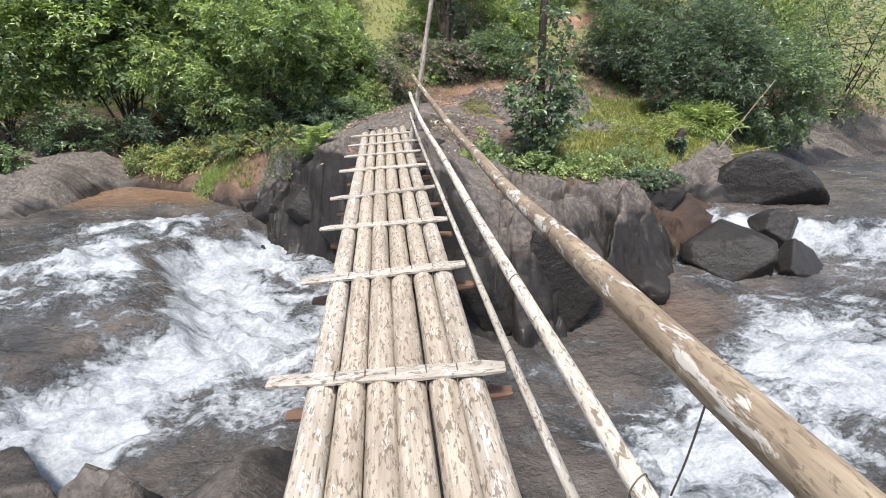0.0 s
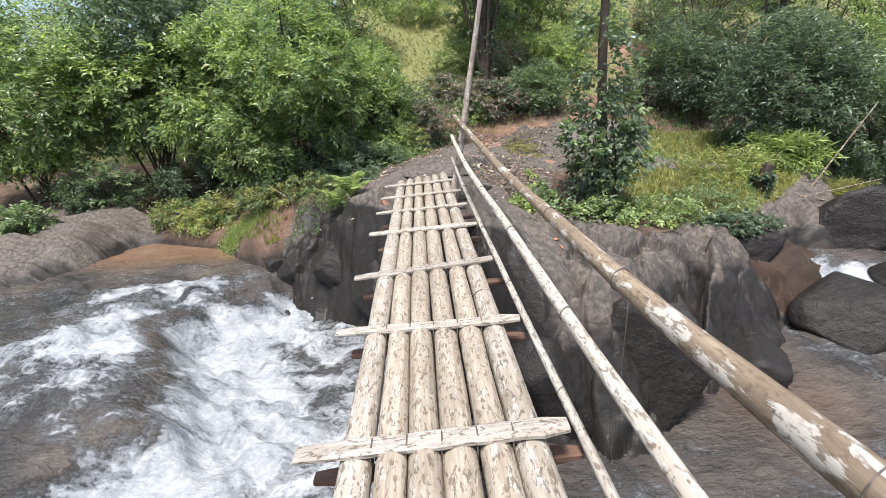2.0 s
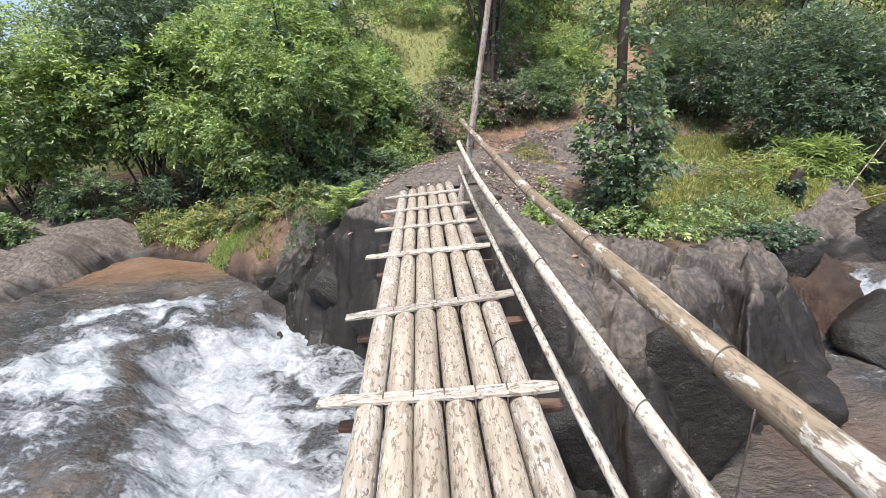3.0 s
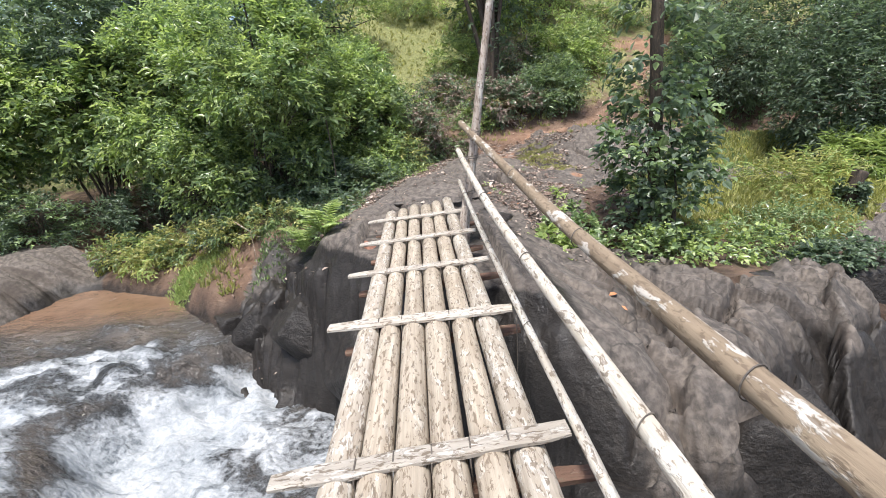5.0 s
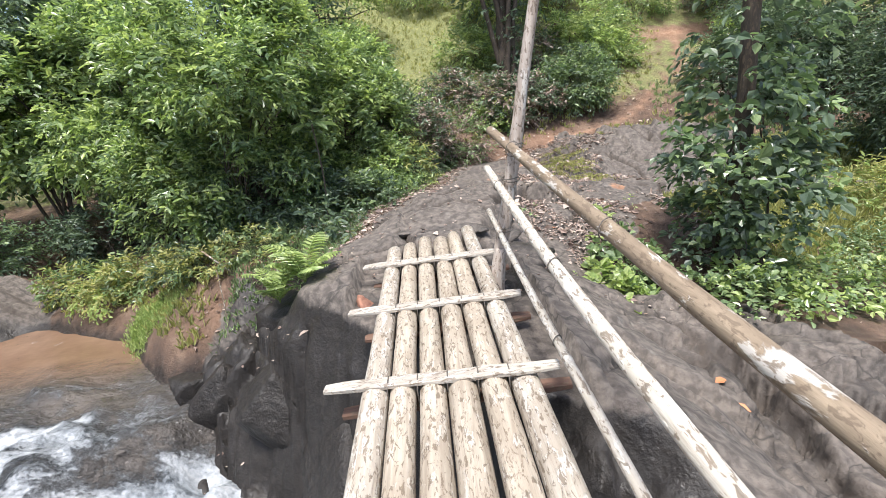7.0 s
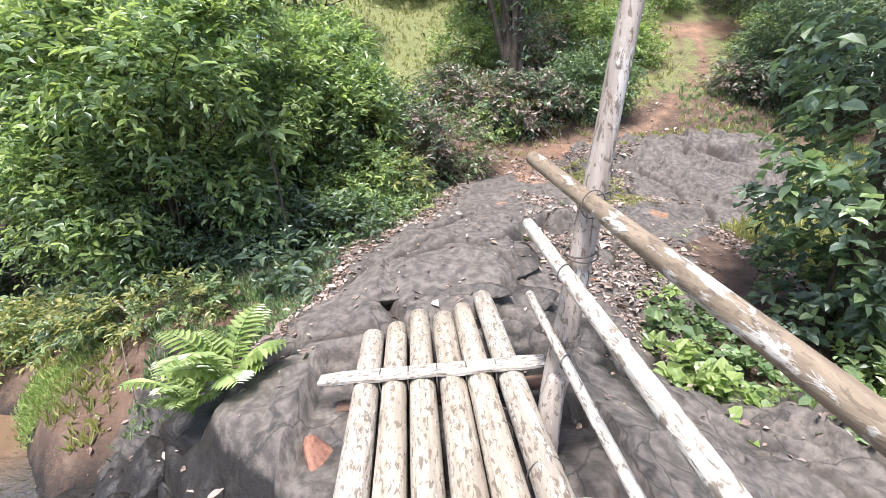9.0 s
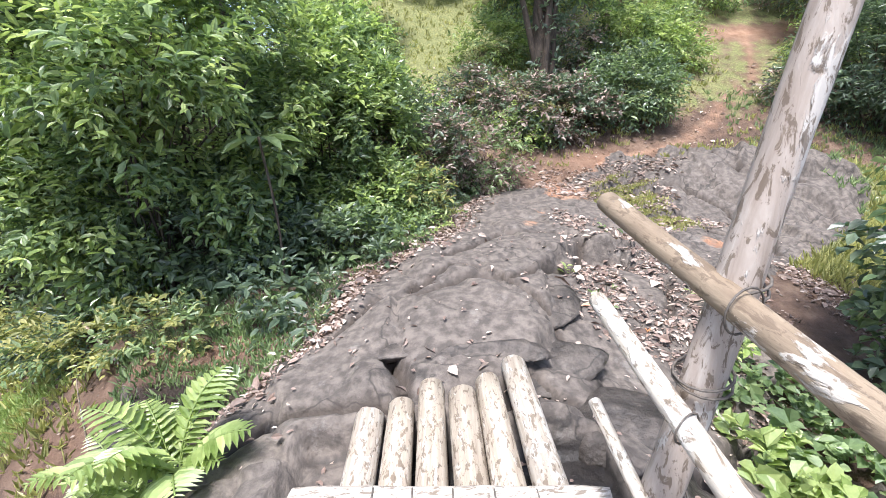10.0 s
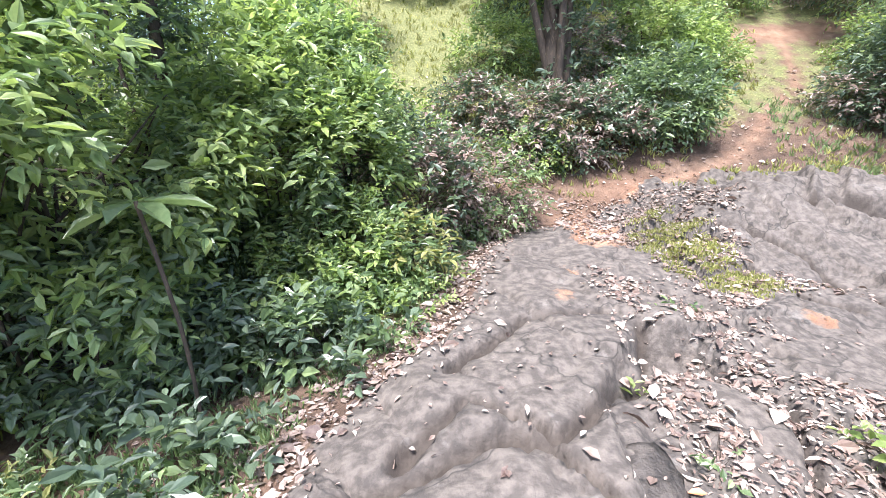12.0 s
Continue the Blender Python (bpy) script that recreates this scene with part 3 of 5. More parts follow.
# ---------------------------------------------------------------- shapes
def tube(points, radii, sides=10, seed=0, rough=0.0, cap=True):
    """A bmesh tube along points, with uneven girth and closed, slightly domed ends."""
    bm = bmesh.new()
    pts = [Vector(p) for p in points]
    r = np.random.default_rng(seed)
    phase = r.uniform(0, 6.28, 4)
    rings = []
    side = None
    for i, p in enumerate(pts):
        d = (pts[min(i + 1, len(pts) - 1)] - pts[max(i - 1, 0)]).normalized()
        if side is None:
            side = d.orthogonal().normalized()
        side = (side - d * side.dot(d)).normalized()
        up = d.cross(side)
        ring = []
        for k in range(sides):
            a = 2 * math.pi * k / sides
            w = 1 + rough * (0.5 * math.sin(2 * a + phase[0] + i * 0.35) + 0.3 * math.sin(3 * a + phase[1] - i * 0.6) + 0.35 * math.sin(phase[2] + i * 1.1) + r.uniform(-0.25, 0.25))
            ring.append(bm.verts.new(p + (side * math.cos(a) + up * math.sin(a)) * radii[i] * w))
        rings.append(ring)
    for a, b in zip(rings, rings[1:]):
        for k in range(sides):
            bm.faces.new((a[k], a[(k + 1) % sides], b[(k + 1) % sides], b[k]))
    if cap:
        for ring, s in ((rings[0], -1), (rings[-1], 1)):
            end = pts[0] if s < 0 else pts[-1]
            d = (pts[1] - pts[0]).normalized() * -1 if s < 0 else (pts[-1] - pts[-2]).normalized()
            inner = [bm.verts.new(end + (v.co - end) * 0.8 + d * radii[0] * 0.12) for v in ring]
            for k in range(sides):
                f = (ring[k], ring[(k + 1) % sides], inner[(k + 1) % sides], inner[k])
                bm.faces.new(f if s > 0 else f[::-1])
            bm.faces.new(inner if s > 0 else inner[::-1])
    for f in bm.faces:
        f.smooth = True
    return bm


def spread(a, b, count, sag=0.0, wobble=0.0, seed=0):
    r = np.random.default_rng(seed)
    a, b = np.array(a, float), np.array(b, float)
    ph = r.uniform(0, 6.28, 4)
    out = []
    for i in range(count):
        t = i / (count - 1)
        p = a + (b - a) * t
        p[2] -= sag * 4 * t * (1 - t)
        p[0] += wobble * (math.sin(ph[0] + 5 * t) + 0.5 * math.sin(ph[1] + 13 * t))
        p[2] += wobble * (math.sin(ph[2] + 6 * t) + 0.5 * math.sin(ph[3] + 11 * t)) * 0.7
        out.append(p)
    return out


def plank(a, b, width, thick, seed):
    """A hand-split slat: a bar with uneven edges and worn ends."""
    r = np.random.default_rng(seed)
    bm = bmesh.new()
    a, b = Vector(a), Vector(b)
    d = (b - a).normalized()
    up = Vector((0, 0, 1))
    side = d.cross(up).normalized()
    up = side.cross(d)
    rings, count = [], 12
    for i in range(count):
        t = i / (count - 1)
        p = a.lerp(b, t) + up * r.uniform(-0.003, 0.003)
        w = width * (1 + r.uniform(-0.10, 0.10)) * (0.82 if i in (0, count - 1) else 1)
        h = thick * (1 + r.uniform(-0.1, 0.1)) * (0.75 if i in (0, count - 1) else 1)
        c = 0.25
        prof = [(-.5, -.5 + c), (-.5 + c * .5, -.5), (.5 - c * .5, -.5), (.5, -.5 + c), (.5, .5 - c), (.5 - c * .5, .5), (-.5 + c * .5, .5), (-.5, .5 - c)]
        rings.append([bm.verts.new(p + side * (u * w) + up * (v * h)) for u, v in prof])
    for q, s in zip(rings, rings[1:]):
        for k in range(8):
            bm.faces.new((q[k], s[k], s[(k + 1) % 8], q[(k + 1) % 8]))
    bm.faces.new(rings[0])
    bm.faces.new(rings[-1][::-1])
    bmesh.ops.recalc_face_normals(bm, faces=bm.faces)
    return bm


def loop_points(center, rx, rz, axis_tilt=0.0, count=18):
    """A closed ring of wire round a pole that runs along y."""
    return [(center[0] + rx * math.cos(a), center[1] + axis_tilt * math.cos(a), center[2] + rz * math.sin(a)) for a in np.linspace(0, 2 * math.pi, count)]


# ---------------------------------------------------------------- footbridge
TILT = 0.078


def deck(x):
    return -0.022 + TILT * x


bridge = thing("footbridge", (0, 0, 0), "narrow footbridge of weathered logs with slats and a pole handrail", "bridge")
LOG_R = 0.078
ends = [9.42, 9.48, 9.62, 9.52, 9.60, 9.74]
log_x = []
for i in range(6):
    x0, x1 = -0.405 + i * 0.157, -0.452 + i * 0.157
    rad = LOG_R * (1.0, 0.95, 0.97, 1.03, 0.97, 0.99)[i]
    pts = spread((x0 - 0.0, -3.2, deck(x0) - rad - (0.03 if i == 5 else 0)), (x1 - 0.004, ends[i], deck(x1) - rad + 0.02), 60, -0.02, 0.006, 100 + i)
    radii = [rad * (1.05 - 0.12 * k / 59) for k in range(60)]
    log_x.append((x0, x1))
    part("deck_log", tube(pts, radii, 16, 40 + i, 0.045), (LOGPALE, LOGWOOD, LOGWOOD, LOGWOOD, LOGWOOD, LOGPALE)[i], bridge, "")
slat_y = [(-2.2, -2.3), (-1.2, -1.25), (-0.4, -0.45), (0.55, 0.45), (1.65, 1.505), (2.76, 2.72), (3.845, 3.71), (4.80, 4.83), (6.10, 5.955), (7.054, 6.92), (7.956, 7.815), (8.90, 8.72)]
for i, (yl, yr) in enumerate(slat_y):
    xl, xr = -0.675 - 0.004 * i, 0.535 - 0.002 * i
    part("slat", plank((xl, yl, deck(xl) + 0.022), (xr, yr, deck(xr) + 0.030), 0.085 + 0.012 * (i % 3), 0.034, 300 + i), SLATWOOD, bridge)
    w = 0.62 + 0.03 * (i % 2)
    yb = 0.5 * (yl + yr) + (0.06, -0.02, 0.03)[i % 3]
    part("crossbeam", plank((-w, yb + 0.06, deck(-w) - 0.19), (w - 0.03, yb, deck(w) - 0.19), 0.085, 0.05, 330 + i), BEAMWOOD, bridge)
    for j in (0, 1, 2, 3, 4, 5):
        t = (yl + 3.2) / 12.7
        x = log_x[j][0] * (1 - t) + log_x[j][1] * t + 0.078
        yy = yl + (yr - yl) * (x - xl) / (xr - xl)
        bm = tube([(x, yy - 0.055, deck(x) - 0.10), (x - 0.005, yy - 0.05, deck(x) + 0.0), (x, yy - 0.02, deck(x) + 0.046), (x, yy + 0.03, deck(x) + 0.044), (x + 0.004, yy + 0.055, deck(x) - 0.02), (x, yy + 0.05, deck(x) - 0.10)], [0.004] * 6, 5, i * 7 + j)
        if j < 5:
            part("lashing", bm, BINDING, bridge)
for k, (j, y) in enumerate([(2, 2.33), (4, 2.36), (2, 3.1), (4, 3.2), (5, 4.25), (1, 5.3), (5, 8.1), (4, 8.35), (0, 2.2)]):
    t = (y + 3.2) / 12.7
    x = log_x[j][0] * (1 - t) + log_x[j][1] * t
    part("wire_band", tube(loop_points((x, y, deck(x) - LOG_R + 0.012), LOG_R * 1.04, LOG_R * 1.02, 0.015), [0.003] * 18, 4, k, cap=False), BINDING, bridge)

top = [(0.76, -3.0, 0.99), (0.78, -0.3, 0.805), (0.808, 0.8, 0.717), (0.843, 1.8, 0.647), (0.865, 2.8, 0.575), (0.888, 3.8, 0.549), (0.885, 4.8, 0.552), (0.843, 5.8, 0.595), (0.768, 6.8, 0.712), (0.662, 7.8, 0.871), (0.540, 9.05, 1.066)]
mid = [(0.70, -3.0, 0.38), (0.664, -0.3, 0.381), (0.651, 0.8, 0.38), (0.636, 1.8, 0.382), (0.619, 2.8, 0.391), (0.603, 3.8, 0.417), (0.581, 4.8, 0.454), (0.541, 5.8, 0.498), (0.503, 6.8, 0.565), (0.479, 7.8, 0.662), (0.471, 8.89, 0.760)]
low = [(0.74, -3.0, -0.22), (0.689, -0.3, -0.162), (0.665, 0.8, -0.135), (0.638, 1.8, -0.108), (0.617, 2.8, -0.074), (0.593, 3.8, -0.032), (0.572, 4.8, 0.021), (0.546, 5.8, 0.08), (0.518, 6.8, 0.158), (0.486, 7.8, 0.263), (0.460, 8.82, 0.395)]


def bent(points, per=7):
    """A smooth line through the given points."""
    p = [Vector(q) for q in points]
    out = []
    for i in range(len(p) - 1):
        a, b, c, d = p[max(i - 1, 0)], p[i], p[i + 1], p[min(i + 2, len(p) - 1)]
        for k in range(per):
            t = k / per
            out.append(0.5 * ((2 * b) + (c - a) * t + (2 * a - 5 * b + 4 * c - d) * t * t + (3 * b - a - 3 * c + d) * t ** 3))
    return out + [p[-1]]


for name, line, r0, r1, mat, label in (("top_handrail", top, 0.064, 0.037, RAILWOOD, "thick brown pole blotched with pale lichen"), ("middle_rail", mid, 0.036, 0.031, PALEWOOD, "pale grey pole"), ("lower_rail", low, 0.028, 0.022, PALEWOOD, "thin pale pole")):
    pts = bent(line)
    part(name, tube(pts, [r0 + (r1 - r0) * i / (len(pts) - 1) for i in range(len(pts))], 14, len(name), 0.05), mat, bridge, label)
    for k, q in enumerate(pts[3::9]):
        rr = (r0 + r1) / 2 * 1.12
        part("wire_band", tube(loop_points((q.x, q.y, q.z), rr, rr, 0.02), [0.003] * 18, 4, k, cap=False), BINDING, bridge)

post_line = [(0.40, 8.48, -1.3), (0.465, 8.48, -0.08), (0.55, 8.48, 0.42), (0.643, 8.48, 0.98), (0.718, 8.48, 1.45), (0.83, 8.48, 2.1), (0.98, 8.48, 3.0)]
pp = bent(post_line, 5)
part("post", tube(pp, [0.062 - 0.026 * i / (len(pp) - 1) for i in range(len(pp))], 12, 9, 0.07), POSTWOOD, bridge, "leaning barked pole with pale lichen")
pp = bent([(0.38, 8.38, -1.1), (0.44, 8.40, -0.1), (0.49, 8.42, 0.16)], 5)
part("post_stub", tube(pp, [0.05] * len(pp), 10, 19, 0.1), POSTWOOD, bridge, "short broken stub tied beside the post")
for z in (0.98, 0.72, 0.32):
    x = 0.475 + (z + 0.05) * 0.162
    for k in range(2):
        part("lashing", tube([(x + 0.07 * math.cos(a), 8.48 + 0.07 * math.sin(a), z + 0.02 * k + 0.012 * math.sin(a + k)) for a in np.linspace(0, 6.28, 16)], [0.004] * 16, 5, k, cap=False), BINDING, bridge)
for k, (x1, y1, z0, z1, z2) in enumerate([(0.80, 0.50, 0.35, 0.70, 0.77), (0.86, 2.86, -0.35, 0.55, 0.56), (0.555, 5.75, -0.4, 0.05, 0.08)]):
    part("hanging_wire", tube(bent([(x1 - 0.05, y1 + 0.02, z0), (x1 - 0.045, y1 + 0.01, (z0 + z1) / 2), (x1 - 0.05, y1, z2)], 5), [0.003] * 11, 5, k), BINDING, bridge)


# ---------------------------------------------------------------- boulders
n = Nodes("laterite")
n.bump(n.noise(30, 6), 0.8, 0.02)
LATERITE = n.done(n.ramp(n.noise(14, 6), (0.3, (0.14, 0.06, 0.04)), (0.7, (0.30, 0.15, 0.10))), 0.9)


def boulder(name, place, size, turn, seed, label, planes=16, lumps=0.04):
    """An angular, worn block: a ball cut by planes, its edges softened and pitted."""
    r = np.random.default_rng(seed)
    bm = bmesh.new()
    bmesh.ops.create_icosphere(bm, subdivisions=5 if max(size) > 0.7 else 4, radius=1)
    normals = r.normal(size=(planes, 3))
    normals /= np.linalg.norm(normals, axis=1)[:, None]
    cut = r.uniform(0.48, 0.8, planes)
    co = np.array([v.co for v in bm.verts])
    co /= np.linalg.norm(co, axis=1)[:, None]
    dots = np.maximum(co @ normals.T, 1e-3)
    reach = np.minimum(cut / dots, 1.35)
    k = 130.0
    rad = -np.log(np.exp(-k * reach).sum(1)) / k
    rad = np.clip(rad, 0.3, 1.4)
    pts = co * rad[:, None]
    off = r.uniform(0, 50)
    for v, p in zip(bm.verts, pts):
        q = Vector(p)
        s = noise.noise(q * 2.2 + Vector((off, 0, 0))) * lumps + noise.noise(q * 6 + Vector((off, 0, 0))) * lumps * 0.45
        s += 0.022 * abs(noise.noise(q * 13 + Vector((off, 0, 0))))
        v.co = Vector((p[0] * size[0], p[1] * size[1], p[2] * size[2])) * (1 + s)
    for f in bm.faces:
        f.smooth = True
    ob = part(name, bm, ROCK)
    ob.matrix_world = pose(*place, *turn)
    return tagged(ob, label, "rock", "rocks by the river")


boulder("boulder", (7.2, 7.5, -2.5), (1.4, 1.05, 1.0), (12, -16, 20), 3, "large angular grey boulder at the edge of the rapids", 16, 0.03)
boulder("boulder", (8.2, 7.0, -2.75), (0.75, 0.55, 0.6), (0, 20, 40), 5, "small dark wet boulder in the rapids", 16, 0.03)
boulder("boulder", (8.8, 8.4, -2.3), (0.85, 0.7, 0.75), (10, 10, 70), 6, "wet dark boulder standing at the water's edge", 16, 0.03)
boulder("boulder", (9.1, 10.05, -1.9), (1.65, 1.1, 0.9), (5, 12, -20), 7, "rounded layered grey boulder beside the bank", 10, 0.04)
boulder("boulder", (2.65, 6.2, -2.2), (1.25, 1.1, 1.15), (0, 12, 20), 11, "large dark wet boulder under the handrail", 16, 0.03)
boulder("boulder", (1.55, 6.0, -2.2), (0.8, 1.0, 0.8), (14, 0, -20), 12, "dark wet boulder beneath the log bridge")
boulder("boulder", (3.55, 7.5, -1.95), (0.9, 1.25, 0.65), (30, 6, 20), 13, "slanting grey slab of rock on the bank", 16, 0.03)
boulder("boulder", (4.6, 8.1, -1.85), (0.95, 1.5, 0.65), (36, 4, 14), 14, "long slanting slab of grey rock", 16, 0.03)
boulder("boulder", (6.3, 9.5, -1.85), (1.4, 0.7, 0.55), (18, 10, 24), 15, "tilted grey slab with creepers along its edge", 16, 0.03)
boulder("boulder", (4.85, 6.75, -2.5), (0.6, 0.5, 0.4), (0, 0, 30), 16, "small brown rock at the water's edge")
boulder("boulder", (-2.55, 9.5, -1.75), (0.5, 0.42, 0.5), (0, -10, 20), 21, "black wet boulder beside the white water")
boulder("boulder", (-1.75, 8.95, -1.6), (0.6, 0.5, 0.8), (0, -12, -20), 22, "black wet rock face beneath the log bridge")
boulder("boulder", (-3.1, 9.75, -1.75), (0.35, 0.3, 0.38), (0, 0, 60), 23, "small black wet rock at the bank")
boulder("boulder", (-0.7, 7.9, -1.75), (0.75, 0.6, 0.75), (0, 0, 10), 24, "dark wet rock beneath the log bridge")
boulder("boulder", (-1.3, 9.8, -0.5), (0.5, 0.3, 0.28), (0, -8, 15), 25, "dark cracked block of rock beside the log ends")
boulder("boulder", (-1.5, 9.35, -1.12), (0.62, 0.5, 0.75), (0, -8, -10), 26, "dark block of rock beside the bridge")
red = boulder("boulder", (-0.70, 8.6, -0.38), (0.13, 0.2, 0.15), (0, 0, 20), 27, "small reddish-brown block of laterite beside the logs")
red.data.materials[0] = LATERITE
boulder("boulder", (-1.5, 2.6, -2.3), (0.95, 0.75, 0.8), (0, 10, 15), 31, "brown wet boulder at the near bank").data.materials[0] = BROWN_ROCK
boulder("boulder", (-2.5, 2.45, -2.45), (0.65, 0.6, 0.65), (0, 0, 50), 32, "brown rock beside the near bank").data.materials[0] = BROWN_ROCK
boulder("boulder", (-3.85, 2.75, -2.35), (1.1, 0.7, 0.8), (0, 0, -10), 33, "broad brown rock at the near bank").data.materials[0] = BROWN_ROCK
boulder("rock_ledge", (-0.95, 9.95, -0.22), (0.42, 0.22, 0.14), (0, -10, 14), 45, "cracked slab of grey rock beside the log ends")
boulder("rock_ledge", (0.9, 9.5, -0.3), (0.34, 0.5, 0.16), (0, 8, -24), 46, "broken ledge of grey rock beside the post")
for k, (x, y, w, d, turn) in enumerate([(0.62, 10.0, 0.34, 0.2, 28), (0.86, 10.75, 0.2, 0.34, 8), (1.02, 11.45, 0.24, 0.3, -18), (0.2, 9.95, 0.3, 0.16, -10), (-0.45, 10.02, 0.3, 0.14, 12)]):
    tall = 0.10 if y > 14 else 0.065
    boulder("rock_ledge", (x, y, ground_z(x, y) - tall * 0.7), (w, d, tall), (5, -3 + k % 4 * 2, turn), 70 + k, "flat broken ledge of grey rock in the slab", 9, 0.04)
boulder("boulder", (-7.6, 11.6, -1.72), (0.3, 0.16, 0.16), (0, 0, 15), 41, "small dark stone in the muddy pool")
boulder("boulder", (-8.3, 11.7, -1.7), (0.35, 0.2, 0.2), (0, 0, -25), 42, "small dark stone beside the muddy pool")


# ---------------------------------------------------------------- foliage
def leaf_mesh(name, base, way, up, length, width, material, parent=None, label="", shape="oval"):
    """Many separate leaves as one mesh: each is folded along its midrib and droops at the tip."""
    base, way, up = (np.asarray(v, float) for v in (base, way, up))
    count = len(base)
    way = way / (np.linalg.norm(way, axis=1, keepdims=True) + 1e-9)
    side = np.cross(way, up)
    side /= np.linalg.norm(side, axis=1, keepdims=True) + 1e-9
    up = np.cross(side, way)
    length = np.broadcast_to(np.asarray(length, float), (count,))[:, None]
    width = np.broadcast_to(np.asarray(width, float), (count,))[:, None]
    at = (0.38, 0.72) if shape == "oval" else (0.15, 0.6)
    w0, w1 = (0.5, 0.36) if shape == "oval" else (0.5, 0.4)
    a = base
    b = base + way * length * at[0]
    c = base + way * length * at[1] - up * length * 0.05
    d = base + way * length * 0.98 - up * length * 0.16
    lift = up * width * 0.16
    verts = np.stack([a, b + side * width * w0 + lift, c + side * width * w1 + lift, d, c - side * width * w1 + lift, b - side * width * w0 + lift], 1).reshape(-1, 3)
    i = np.arange(count)[:, None] * 6
    quads = np.concatenate([i + np.array([[0, 1, 2, 3]]), i + np.array([[0, 3, 4, 5]])], 1).reshape(-1, 4)
    return raw_mesh(name, verts, quads, material, parent, label, shade=False)


def sprigs(r, origin, outward, count, leaves, twig, leaf, droop=0.25):
    """Leaves set along short twigs that start at origin and point outward."""
    origin, outward = np.asarray(origin), np.asarray(outward)
    outward = outward + r.normal(0, 0.45, outward.shape)
    outward[:, 2] += 0.25
    outward /= np.linalg.norm(outward, axis=1, keepdims=True)
    m = len(origin)
    t = (np.arange(leaves) + r.uniform(0, 0.8, (m, leaves))) / leaves
    base = origin[:, None, :] + outward[:, None, :] * (t * twig)[..., None]
    base[..., 2] -= droop * twig * t * t
    spin = r.uniform(0, 6.28, (m, 1)) + np.arange(leaves)[None] * 2.4
    ref = np.cross(outward, np.array([0.0, 0.0, 1.0]) + r.normal(0, 0.05, outward.shape))
    ref /= np.linalg.norm(ref, axis=1, keepdims=True) + 1e-9
    ref2 = np.cross(outward, ref)
    radial = ref[:, None, :] * np.cos(spin)[..., None] + ref2[:, None, :] * (0.45 * np.sin(spin))[..., None]
    way = outward[:, None, :] * 0.55 + radial * 0.9
    way[..., 2] -= droop * 0.6
    up = np.array([0, 0, 1.0]) + r.normal(0, 0.38, base.shape)
    up += outward[:, None, :] * 0.35
    size = leaf * r.uniform(0.5, 1.25, (m, leaves)) * r.choice([0.75, 1.0, 1.25], (m, 1))
    return base.reshape(-1, 3), way.reshape(-1, 3), up.reshape(-1, 3), size.reshape(-1)


def crown_points(r, center, radii, count, shell=0.55, gaps=0.35):
    """Points through an uneven crown, thicker towards its outside, with gaps."""
    out = []
    while sum(len(o) for o in out) < count:
        d = r.normal(size=(count, 3))
        d /= np.linalg.norm(d, axis=1, keepdims=True)
        bulge = 1 + 0.5 * fbm(d[:, 0] * 2.5 + center[0], d[:, 1] * 2.5 + d[:, 2] * 2.1 + center[1], 5, 3)
        rad = (shell + (1 - shell) * r.uniform(0, 1, count) ** 0.6) * bulge
        p = d * rad[:, None]
        keep = fbm(p[:, 0] * 2.6 + center[0] * 3 + p[:, 1], p[:, 2] * 3.4 + center[1] - p[:, 1], 9, 3) > -0.45 + gaps
        keep &= p[:, 2] > -0.75
        out.append(np.concatenate([p, d], 1)[keep])
    q = np.concatenate(out)[:count]
    return q[:, :3] * np.array(radii), q[:, 3:]


